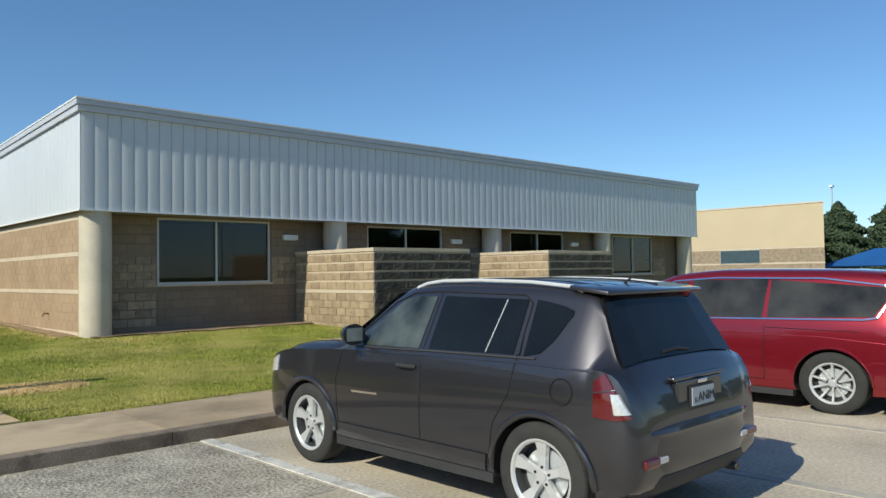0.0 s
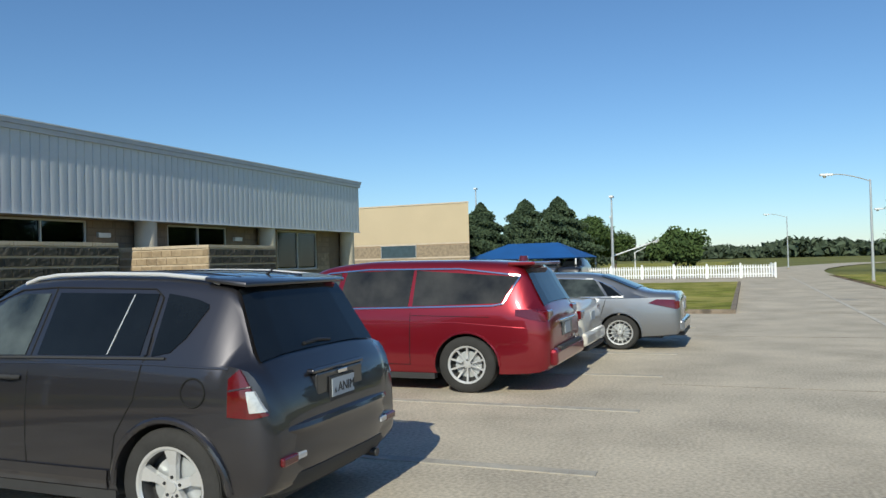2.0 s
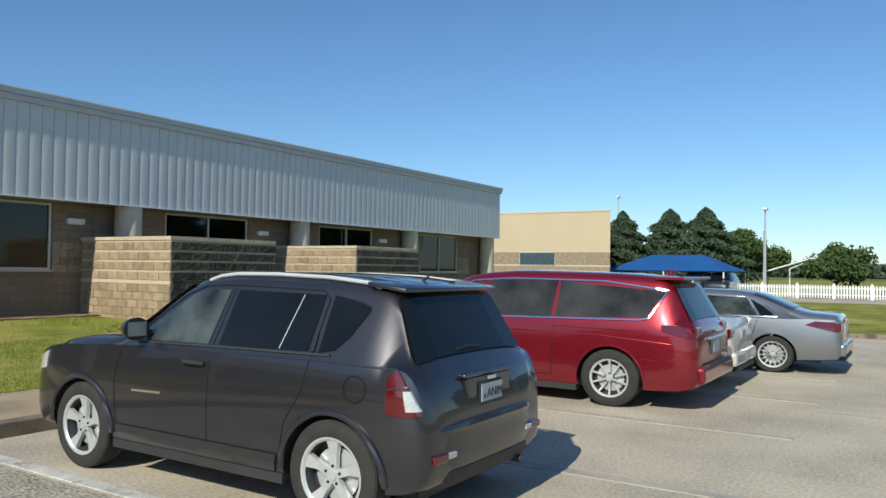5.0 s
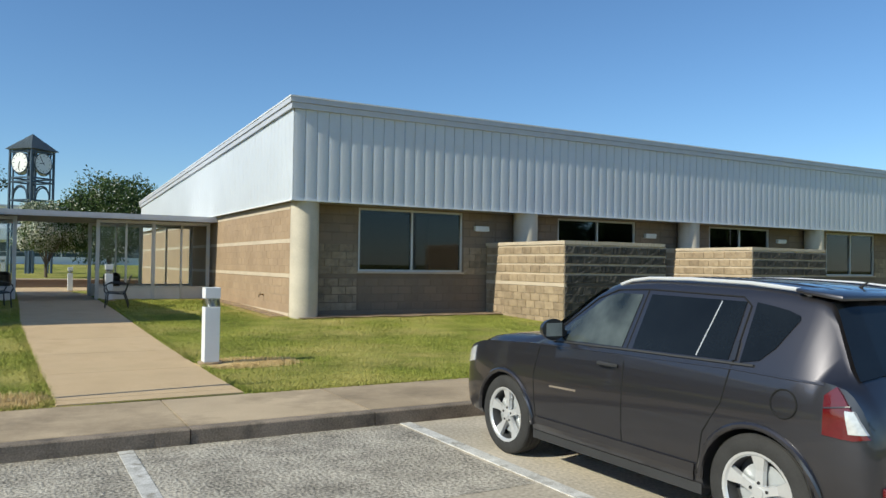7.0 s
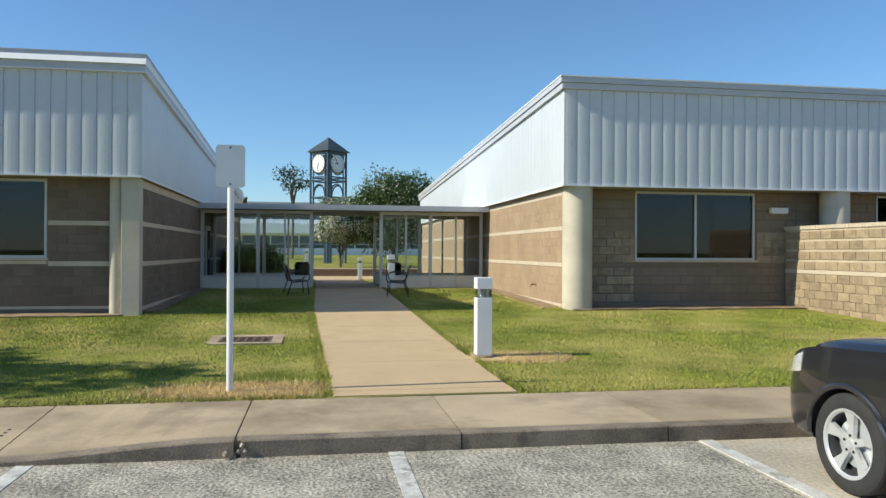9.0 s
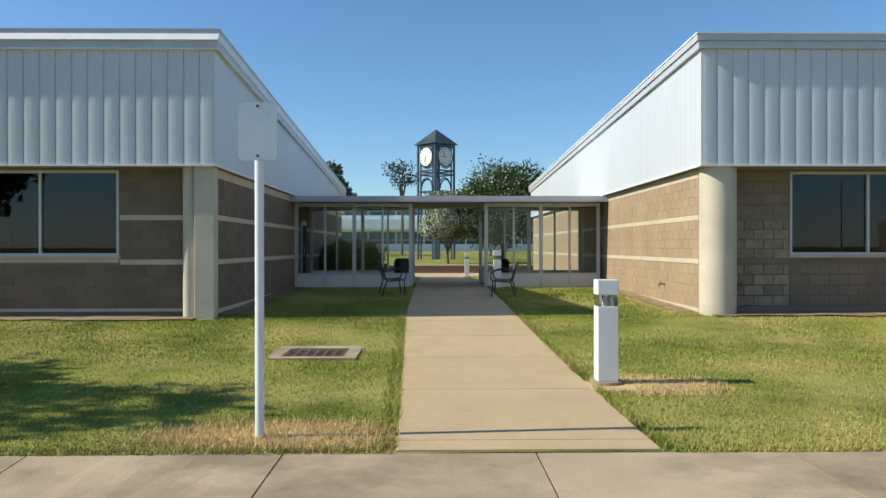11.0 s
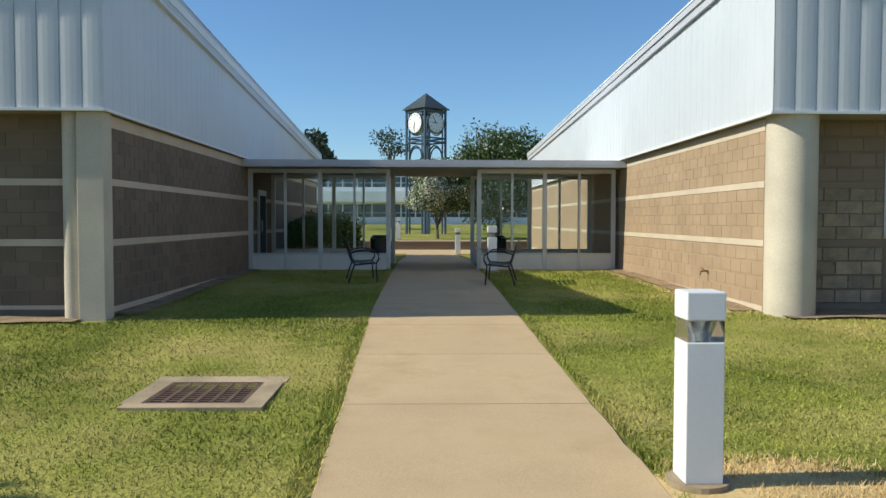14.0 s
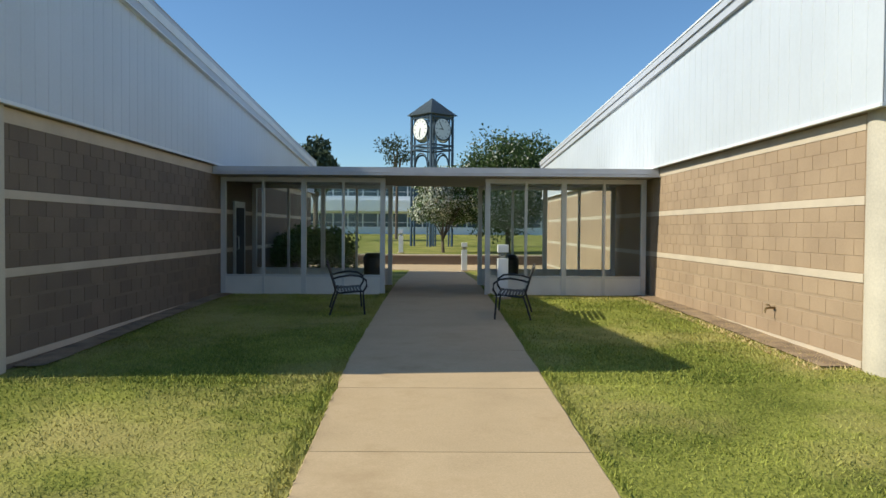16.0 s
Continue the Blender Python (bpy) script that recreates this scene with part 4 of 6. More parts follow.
# ---- trees ----
def leaf_mesh(name, pts, size, m, parent, seed):
    """Small folded leaves or clumps at the given points."""
    rng = np.random.default_rng(seed)
    n = len(pts)
    a = rng.normal(size=(n, 3))
    a /= np.linalg.norm(a, axis=1)[:, None]
    b = np.cross(a, rng.normal(size=(n, 3)))
    b /= np.linalg.norm(b, axis=1)[:, None]
    s = size * rng.uniform(0.6, 1.3, (n, 1))
    c = np.cross(a, b) * s * 0.25
    v = np.stack([pts - a * s, pts - b * s * 0.55 + c, pts + a * s, pts + b * s * 0.55 + c], 1).reshape(-1, 3)
    f = np.arange(4 * n).reshape(-1, 4)
    tri = np.concatenate([f[:, [0, 1, 2]], f[:, [0, 2, 3]]])
    me = bpy.data.meshes.new(name)
    me.from_pydata(v.tolist(), [], tri.tolist())
    me.materials.append(m)
    ob = new(name, me)
    ob.parent = parent
    return ob


def tree(name, at, height, radius, clear, m, count, size, label, seed, blobs=22, conifer=False, trunk_r=None, extra=None, squash=1.0):
    rng = np.random.default_rng(seed)
    e = thing(name, at, label, "tree")
    tr = trunk_r or height * 0.02
    part("trunk", tube([(0, 0, -0.1), (0.04 * height * rng.uniform(-1, 1) * 0.3, 0, clear), (0, 0.02 * height, height * (0.9 if conifer else 0.7))], [tr * 1.25, tr, tr * 0.25], 9), M_BARK, e, smooth=True)
    pts = []
    if conifer:
        z = rng.uniform(clear * 0.5, height, count) ** 1.0
        t = (z - clear * 0.5) / (height - clear * 0.5)
        ang = rng.uniform(0, math.tau, count)
        lobes = 1 + 0.30 * np.sin(ang * 5 + z * 2.2 + seed) + 0.28 * np.sin(z * 5.5 + ang * 2) + 0.12 * rng.normal(size=count)
        r = radius * (1 - t) ** 0.75 * lobes * np.sqrt(rng.uniform(0.25, 1, count))
        pts = np.stack([r * np.cos(ang), r * np.sin(ang), z - 0.12 * r], 1)
    else:
        cz, rz = (height + clear) / 2, (height - clear) / 2
        per = count // blobs
        allp = []
        for k in range(blobs):
            d = rng.normal(size=3)
            d /= np.linalg.norm(d)
            q = rng.uniform(0.35, 0.8)
            c = np.array((d[0] * radius * q, d[1] * radius * q, cz + d[2] * rz * q * squash))
            br = radius * rng.uniform(0.26, 0.46)
            w = rng.normal(size=(per, 3))
            w /= np.linalg.norm(w, axis=1)[:, None]
            lump = 1 + 0.3 * np.sin(w[:, :1] * 4 + k) * np.sin(w[:, 1:2] * 5 + 2 * k)
            allp.append(c + w * br * lump * rng.uniform(0.45, 1.0, (per, 1)) ** 0.6 * rng.choice((1.0, 1.0, 1.0, 1.12), (per, 1)) * np.array((1, 1, 0.8)))
            if k < 9:
                part("limb", tube([(0, 0, clear * 0.8 + 0.02 * k), tuple(c * np.array((0.5, 0.5, 1)) - np.array((0, 0, br * 0.5))), tuple(c)], [tr * 0.55, tr * 0.35, tr * 0.12], 6), M_BARK, e)
        pts = np.concatenate(allp)
    leaf_mesh("crown", pts, size, m, e, seed + 1)
    if extra:
        keep = pts[rng.random(len(pts)) < extra[1]]
        leaf_mesh("blossom", keep * np.array((1.03, 1.03, 1.0)), size * 0.8, extra[0], e, seed + 2)
    return e


tree("flowering_tree", (1.6, 48.3, ZT), 4.5, 2.0, 0.8, M_LEAF, 20000, 0.075, "small tree covered in white blossom", 3, extra=(M_BLOSSOM, 1.0), trunk_r=0.07)
tree("shade_tree", (4.9, 49.0, ZT), 6.3, 3.6, 1.0, M_ROADLEAF, 42000, 0.085, "broad dark green shade tree with pale flowers", 5, extra=(M_BLOSSOM, 0.10), blobs=44)
tree("far_tree", (-9.0, 75, ZT), 9.6, 2.8, 4.0, M_FARLEAF, 6000, 0.25, "dark green tree behind the office", 8)
tree("thin_tree", (-2.4, 80, ZT), 10.0, 2.2, 6.5, M_FARLEAF, 900, 0.13, "sparse nearly bare tree", 9, trunk_r=0.12)
tree("hedge_bush", (-1.9, 31.8, gz(-2, 31)), 1.6, 1.05, 0.05, M_LEAF, 6000, 0.06, "dark rounded evergreen bush behind the link", 11)
tree("hedge_bush", (-3.1, 33.0, gz(-2, 31)), 1.7, 0.95, 0.05, M_LEAF, 5000, 0.06, "dark rounded evergreen bush behind the link", 12)
for k, (x, y, h, r) in enumerate(((74, 25.2, 7.6, 3.6), (78, 21.6, 8.0, 4.4), (76, 17.6, 7.9, 4.4))):
    tree("cedar_tree", (x, y, 0), h, r, 0.6, M_CONIFER, 26000, 0.17, "dense dark cedar tree", 20 + k, conifer=True)
for k, (x, y, h, r, c) in enumerate(((88, 17.0, 7.6, 2.8, 1.2), (92, 14.5, 6.0, 2.6, 1.0), (60.5, 5.1, 3.7, 2.4, 1.0), (85, 20, 6.0, 3.0, 0.8))):
    tree("shade_tree", (x, y, 0), h, r, c, M_ROADLEAF, 8000, 0.18, "green leafy tree near the fence", 30 + k, squash=0.8)
for k, (x, y, h, r) in enumerate(((72, -15.5, 7.4, 4.6), (66, -18.5, 8.0, 4.9), (60, -20.5, 8.2, 4.4), (54, -23.0, 7.6, 4.4), (47.5, -24.5, 9.4, 4.6), (44, -21.8, 5.4, 3.2), (62, -17.2, 6.0, 3.2), (69, -14.2, 6.5, 3.4))):
    tree("shade_tree", (x, y, 0.05), h, r, 0.8, M_ROADLEAF, 34000, 0.14, "large dense green roadside tree", 40 + k, blobs=34, squash=1.05)
for k, (x, y) in enumerate(((56.5, -18.2), (51.0, -19.4), (47.0, -19.0))):
    tree("shrub", (x, y, 0.08), 2.3, 2.0, 0.05, M_ROADLEAF, 4500, 0.16, "brushy green undergrowth below the roadside trees", 60 + k, squash=0.7)
# the tree whose shade falls on the lawn from beyond the left edge
tree("shade_tree", (-13.6, 10.6, 0.15), 8.0, 3.4, 2.4, M_LEAF, 6500, 0.16, "leafy lawn tree beside the sidewalk", 70, blobs=18)
pts = []
rng = np.random.default_rng(77)
for k in range(170):
    a = rng.uniform(-0.30, 0.55)
    dd = rng.uniform(330, 430)
    hh = rng.uniform(3.5, 8) * (0.65 + 0.35 * math.sin(a * 23) ** 2)
    c = np.array((dd * math.cos(a), dd * math.sin(a), 0))
    w = rng.normal(size=(110, 3))
    w /= np.linalg.norm(w, axis=1)[:, None]
    pts.append(c + w * np.array((9, 9, hh * 0.55)) * rng.uniform(0.7, 1, (110, 1)) + np.array((0, 0, hh * 0.5)))
for k in range(120):
    a = rng.uniform(1.2, 2.3)
    dd = rng.uniform(150, 190)
    hh = rng.uniform(6, 10)
    c = np.array((dd * math.cos(a), dd * math.sin(a), 0))
    w = rng.normal(size=(100, 3))
    w /= np.linalg.norm(w, axis=1)[:, None]
    pts.append(c + w * np.array((6, 6, hh * 0.55)) * rng.uniform(0.7, 1, (100, 1)) + np.array((0, 0, hh * 0.5)))
tagged(leaf_mesh("far_woods", np.concatenate(pts), 2.2, M_FARLEAF, None, 78), "hazy line of distant woods", "woods", kind="stuff")


# ---- street lamps, fence, shade sail, notice board ----
def street_lamp(at, h, rz, label):
    e = thing("street_lamp", at, label, "street lamp", "street lamps", rz)
    part("base_plate", cyl(bmesh.new(), (0, 0, -0.05), (0, 0, 0.08), 0.14, 0.1, 16), M_WALK, e)
    part("pole", cyl(bmesh.new(), (0, 0, 0.06), (0, 0, h), 0.075, 0.045, 16), M_GALV, e, smooth=True)
    n = 9
    part("arm", tube([(-1.75 * k / n, 0, h - 0.1 + 0.42 * math.sin(k / n * math.pi / 2)) for k in range(n + 1)], 0.028, 8), M_GALV, e, smooth=True)
    bm = boxes((-2.35, -1.72, -0.11, 0.11, h + 0.25, h + 0.37), bev=0.04)
    for v in bm.verts:
        if v.co.x > -1.9:
            v.co.y *= 0.45
    hd = part("lamp_head", bm, M_WHITE, e, smooth=True)
    part("lens", cyl(bmesh.new(), (-2.12, 0, h + 0.15), (-2.12, 0, h + 0.248), 0.06, 0.10, 16), M_PLASTIC, hd)
    return e


street_lamp((22.45, -5.75, 0.08), 5.0, -80, "galvanised street lamp with a curved arm over the drive")
street_lamp((43.8, -5.9, 0.08), 5.2, -80, "galvanised street lamp with a curved arm over the drive")
street_lamp((66, -11.4, 0.0), 4.5, -80, "galvanised street lamp with a curved arm")
street_lamp((59, -11.3, 0.0), 5.4, -80, "galvanised street lamp with a curved arm")
street_lamp((90, -4.2, 0.0), 5.6, -80, "distant galvanised street lamp")
for x, y, h in ((58.5, 9.4, 6.2), (79.5, 27.6, 9.6), (84, 13.6, 6.0)):
    e = thing("light_pole", (x, y, 0), "tall slim light pole with a small head", "light pole", "light poles")
    part("pole", cyl(bmesh.new(), (0, 0, -0.1), (0, 0, h), 0.10, 0.06, 12), M_GALV, e, smooth=True)
    part("lamp_head", boxes((-0.3, 0.3, -0.16, 0.16, h, h + 0.16), bev=0.03), M_WHITE, e)
fe = thing("fence", (56.2, -1.8, 0), "white picket fence round the playground", "fence")
for y0, y1 in ((0.0, 13.4),):
    for k in range(int((y1 - y0) / 0.17)):
        y = y0 + k * 0.17
        part("picket", boxes((-0.02, 0.02, y, y + 0.09, 0.06, 0.92)), M_WHITE, fe)
    for k in range(7):
        part("post", boxes((-0.06, 0.06, y0 + k * 2.2 - 0.06, y0 + k * 2.2 + 0.06, -0.1, 1.05)), M_WHITE, fe)
    for z in (0.25, 0.7):
        part("rail", boxes((0.02, 0.06, y0, y1, z, z + 0.08)), M_WHITE, fe)
for k in range(60):
    part("picket", boxes((k * 0.2, k * 0.2 + 0.09, -0.04, 0.0, 0.06, 0.92)), M_WHITE, fe)
M_SAIL = mat("blue_canvas", (0.012, 0.09, 0.30), 0.75, vary=0.12, scale=0.6, bump=0.1)
ss = thing("shade_canopy", (57.5, 15.6, 0), "blue fabric hip canopy on white posts over parked cars", "canopy")
bm = bmesh.new()
vs = [bm.verts.new(p) for p in ((-3, -4.3, 1.75), (5, -4.3, 1.75), (5, 4.3, 1.75), (-3, 4.3, 1.75), (1, -2.0, 2.95), (1, 2.0, 2.95), (-2.9, -4.2, 1.68), (4.9, -4.2, 1.68), (4.9, 4.2, 1.68), (-2.9, 4.2, 1.68))]
for f in ((0, 1, 4), (1, 2, 5, 4), (2, 3, 5), (3, 0, 4, 5), (6, 7, 8, 9), (0, 1, 7, 6), (1, 2, 8, 7), (2, 3, 9, 8), (3, 0, 6, 9)):
    bm.faces.new([vs[k] for k in f])
part("fabric", bm, M_SAIL, ss)
for x in (-2.85, 4.85):
    for y in (-4.15, 0, 4.15):
        part("post", cyl(bmesh.new(), (x, y, -0.1), (x, y, 1.74), 0.06, seg=12), M_WHITE, ss)
gp = thing("playground_shade", (60.5, 7.6, 0), "bare white steel frame of a playground shade", "frame")
part("post", tube([(0, 2.2, 0), (0, 2.2, 1.75)], 0.06), M_WHITE, gp)
part("beam", tube([(0, 2.2, 1.75), (0, -2.0, 3.1)], 0.06), M_WHITE, gp)
part("post", tube([(1.2, 0.6, 0), (1.2, 0.6, 2.0)], 0.05), M_WHITE, gp)
part("beam", tube([(1.2, 0.6, 2.0), (0, -2.0, 3.1)], 0.05), M_WHITE, gp)
sh = tagged(part("white_shed", boxes((66, 70, 27.0, 31.5, 0, 2.6), (65.8, 70.2, 26.8, 31.7, 2.602, 2.75)), M_WHITE), "low white shed beside the trees", "shed")
nb = thing("notice_board", (29.8, -6.75, 0.1), "black arched notice board with white lettering lines on short legs", "sign", rz=-68)
bm = boxes((-0.55, 0.55, -0.03, 0.03, 0.28, 0.72))
cyl(bm, (0, -0.0301, 0.62), (0, 0.0301, 0.62), 0.27, seg=40)
part("board", bm, M_BLACK, nb)
for s in (-0.52, 0.52):
    part("leg", boxes((s - 0.03, s + 0.03, -0.03, 0.03, -0.15, 0.275)), M_BLACK, nb)
for k in range(4):
    part("text_bar", boxes((-0.36, 0.36 - 0.05 * k, -0.037, -0.032, 0.35 + k * 0.085, 0.366 + k * 0.085)), M_WHITE, nb)
part("emblem", cyl(bmesh.new(), (0, -0.037, 0.79), (0, -0.031, 0.79), 0.06, seg=20), M_WHITE, nb)
M_TRIMD = mat("dark_iron", (0.05, 0.045, 0.04), 0.8, vary=0.3, bump=0.3)
mh = tagged(part("manhole_cover", cyl(bmesh.new(), (12.4, -4.35, -0.05), (12.4, -4.35, 0.006), 0.28, seg=32), M_TRIMD), "dark iron manhole cover in the drive", "manhole", kind="structure")

# ---- grass blades ----
def blades(name, n, region, m, h, label, seed, avoid, edge=False):
    rng = np.random.default_rng(seed)
    x = rng.uniform(region[0], region[1], n)
    y = region[2] + (region[3] - region[2]) * rng.random(n) ** 1.35
    if edge:
        x += -0.06 - 0.27 * np.clip((y - 9.3) / 10, 0, 1)
    ok = np.ones(n, bool)
    if not edge:
        ok &= ~((x > 0.36 - 0.27 * np.clip((y - 9.3) / 10, 0, 1)) & (x < 2.38))
    for a, b, c, d in avoid:
        ok &= ~((x > a) & (x < b) & (y > c) & (y < d))
    if m is M_BLADE:
        for cx, cy, rx, ry in ((-0.5, 9.62, 1.0, 0.42), (3.05, 11.72, 0.72, 0.48)):
            q = ((x - cx) / rx) ** 2 + ((y - cy) / ry) ** 2
            ok &= q + rng.normal(0, 0.35, n) > 0.9
    elif seed < 98:
        q = np.minimum(((x + 0.5) / 1.1) ** 2 + ((y - 9.62) / 0.5) ** 2, ((x - 3.05) / 0.85) ** 2 + ((y - 11.72) / 0.55) ** 2)
        ok &= q + rng.normal(0, 0.3, n) < 1.0
    x, y = x[ok], y[ok]
    n = len(x)
    z = np.array([gz(a, b) for a, b in zip(x, y)])
    ang = rng.uniform(0, math.tau, n)
    ln = rng.uniform(0.5, 1.2, n) * h
    lean = rng.uniform(0.1, 1.1, n) * ln
    la = rng.uniform(0, math.tau, n)
    w = 0.0045 + 0.0004 * (y - 9)
    p = np.stack([x, y, z - 0.005], 1)
    dx = np.stack([np.cos(ang) * w, np.sin(ang) * w, np.zeros(n)], 1)
    tip = p + np.stack([np.cos(la) * lean, np.sin(la) * lean, ln], 1)
    v = np.stack([p - dx, p + dx, tip], 1).reshape(-1, 3)
    me = bpy.data.meshes.new(name)
    me.from_pydata(v.tolist(), [], np.arange(3 * n).reshape(-1, 3).tolist())
    me.materials.append(m)
    return tagged(new(name, me), label, "grass", kind="stuff")


AV = [(-1.48, -0.38, 13.56, 14.66), (12, 22.7, 15.1, 19), (6.0, 40, 18.0, 40), (-40, -3.5, 18.0, 40), (2.4, 2.8, 11.4, 11.85)]
blades("grass", 260000, (-9, 11.5, 9.18, 20.5), M_BLADE, 0.034, "short mown grass blades", 91, AV)
blades("grass", 45000, (-3.5, 6.0, 18, 27), M_BLADE, 0.036, "short mown grass blades", 92, AV)
blades("grass", 12000, (-1.8, 0.35, 9.16, 10.3), M_STRAW, 0.055, "dead straw grass", 93, AV)
blades("grass", 8000, (2.42, 3.9, 11.1, 12.3), M_STRAW, 0.05, "dead straw grass", 94, AV)
blades("grass", 7000, (0.30, 0.46, 9.2, 27), M_BLADE, 0.06, "grass tufts overhanging the path edge", 95, [], True)
blades("grass", 7000, (2.33, 2.47, 9.2, 27), M_BLADE, 0.06, "grass tufts overhanging the path edge", 96, [])
blades("grass", 9000, (-9, 11.5, 9.09, 9.2), M_BLADE, 0.045, "grass tufts overhanging the sidewalk edge", 97, [])
blades("grass", 2500, (5.4, 6.0, 18.6, 26.5), M_STRAW, 0.05, "dry tufts along the wall foot", 98, [])

# ---- parked cars ----
def paint(name, color, metal=0.5, rough=0.38):
    return mat(name, color, rough, metal=metal, vary=0.04, scale=1.0, fine=300, bump=0.0, coat=1.0)


P_GREY = paint("dark_grey_paint", (0.056, 0.054, 0.062), 0.8, 0.38)
P_RED = paint("deep_red_paint", (0.24, 0.008, 0.018), 0.6, 0.32)
P_SILVER = paint("silver_paint", (0.25, 0.26, 0.28), 0.7, 0.35)
P_PEARL = paint("pearl_paint", (0.62, 0.58, 0.52), 0.1, 0.4)
P_BLACK = paint("black_paint", (0.02, 0.02, 0.022), 0.2)
M_CARGLASS = mat("tinted_car_glass", (0.008, 0.010, 0.012), 0.02, vary=0.3, scale=3, bump=0, spec=0.3)
M_CARGLASS2 = mat("light_car_glass", (0.030, 0.040, 0.040), 0.02, vary=0.7, scale=3, bump=0, spec=0.5, tint=(0.085, 0.10, 0.095), fine_amt=0.0)
M_VANGLASS = mat("smoked_car_glass", (0.018, 0.020, 0.020), 0.02, vary=0.6, scale=2, bump=0, spec=0.5, tint=(0.06, 0.058, 0.052), fine_amt=0.0)
M_TYRE = mat("tyre_rubber", (0.028, 0.027, 0.026), 0.85, vary=0.25, scale=8, fine=80, bump=0.25)
M_RIM = mat("alloy_rim", (0.66, 0.66, 0.66), 0.38, metal=0.55, vary=0.06, bump=0)
M_SATIN = mat("satin_rail", (0.66, 0.66, 0.66), 0.45, metal=0.3, vary=0.05, bump=0)
M_BARREL = mat("wheel_barrel", (0.09, 0.09, 0.092), 0.5, metal=0.6, vary=0.1, bump=0)
M_TRIM = mat("black_plastic_trim", (0.03, 0.03, 0.031), 0.6, vary=0.15, bump=0.08)
M_CHROME = mat("chrome", (0.75, 0.75, 0.76), 0.12, metal=1.0, vary=0.02, bump=0)
M_REDLENS = mat("red_lamp_lens", (0.10, 0.003, 0.006), 0.10, vary=0.15, scale=20, bump=0.05, coat=1.0)
M_CLEARLENS = mat("clear_lamp_lens", (0.62, 0.61, 0.60), 0.15, metal=0.3, vary=0.12, scale=30, bump=0.1, coat=1.0)
# Plate white greyed down, since the cars' rears face away from the sun.
M_PLATE_SHADED = mat("number_plate", (0.40, 0.43, 0.46), 0.5, vary=0.05, bump=0)
M_SEAM = mat("panel_gap", (0.006, 0.006, 0.006), 0.9, vary=0.1, bump=0)


def lathe(profile, seg=40):
    """Revolve (radius, x) pairs round the x axis."""
    bm = bmesh.new()
    rings = [[bm.verts.new((x, r * math.cos(k * math.tau / seg), r * math.sin(k * math.tau / seg))) for k in range(seg)] for r, x in profile]
    for u, v in zip(rings, rings[1:]):
        for k in range(seg):
            bm.faces.new((u[k], u[(k + 1) % seg], v[(k + 1) % seg], v[k]))
    return bm


def wheel(parent, x, y, r, side, spokes, rim_r, width=0.21):
    """A wheel at its axle; side -1 faces -x."""
    w = width / 2
    rim = part("wheel", lathe([(0.02, 0.02), (rim_r * 0.55, 0.015), (rim_r * 0.9, 0.0), (rim_r * 0.93, -w * 0.6 * -side * side), (rim_r * 0.99, w * 0.88), (rim_r * 1.02, w * 0.92), (rim_r * 1.02, -w * 0.9)]), M_BARREL, parent, "alloy wheel", True)
    rim.location = (x, y, r)
    if side < 0:
        rim.rotation_euler = (0, 0, math.pi)
    tp = [(rim_r * 0.99, -w * 0.9), (rim_r * 1.08, -w), (r * 0.93, -w * 0.98), (r * 0.985, -w * 0.82)]
    for k in range(5):
        c = -0.64 + k * 0.32
        tp += [(r, (c - 0.12) * w), (r, (c + 0.12) * w), (r * 0.985, (c + 0.13) * w), (r * 0.985, (c + 0.19) * w)]
    tp += [(r * 0.985, w * 0.82), (r * 0.93, w * 0.98), (rim_r * 1.12, w * 1.02), (rim_r * 1.03, w * 0.95), (rim_r * 0.99, w * 0.8)]
    part("tyre", lathe(tp, 48), M_TYRE, rim, "black rubber tyre", True)
    part("rim_lip", lathe([(rim_r * 0.92, w * 0.80), (rim_r * 0.97, w * 0.93), (rim_r * 1.035, w * 0.955), (rim_r * 1.035, w * 0.85)], 48), M_RIM, rim, smooth=True)
    part("brake_disc", lathe([(0.02, 0.022), (rim_r * 0.72, 0.024), (rim_r * 0.72, 0.018)], 30), M_GALV, rim)
    for k in range(spokes):
        a = k * math.tau / spokes
        bm = bmesh.new()
        wd0, wd1 = (0.066, 0.125) if spokes < 6 else (0.026, 0.03) if spokes < 11 else (0.012, 0.014)
        vs = []
        for rr, wd, xo in ((0.03, wd0, w * 0.72), (rim_r * 0.55, wd0 * 0.9, w * 0.66), (rim_r * 1.0, wd1, w * 0.84)):
            vs.append([bm.verts.new((xo + dx, u * wd, rr)) for u, dx in ((-0.5, -0.03), (-0.42, 0.0), (0.42, 0.0), (0.5, -0.03))])
        for p, q in zip(vs, vs[1:]):
            for i in range(3):
                bm.faces.new((p[i], p[i + 1], q[i + 1], q[i]))
        bmesh.ops.transform(bm, matrix=Matrix.Rotation(a, 4, 'X'), verts=bm.verts)
        part("spoke", bm, M_RIM, rim)
    part("hub_cap", cyl(bmesh.new(), (w * 0.6, 0, 0), (w * 0.80, 0, 0), 0.04, 0.034, 20), M_RIM, rim)
    for k in range(5):
        a = k * math.tau / 5 + 0.3
        part("lug_nut", cyl(bmesh.new(), (w * 0.6, 0.06 * math.cos(a), 0.06 * math.sin(a)), (w * 0.76, 0.06 * math.cos(a), 0.06 * math.sin(a)), 0.011, seg=6), M_BLACK, rim)
    return rim


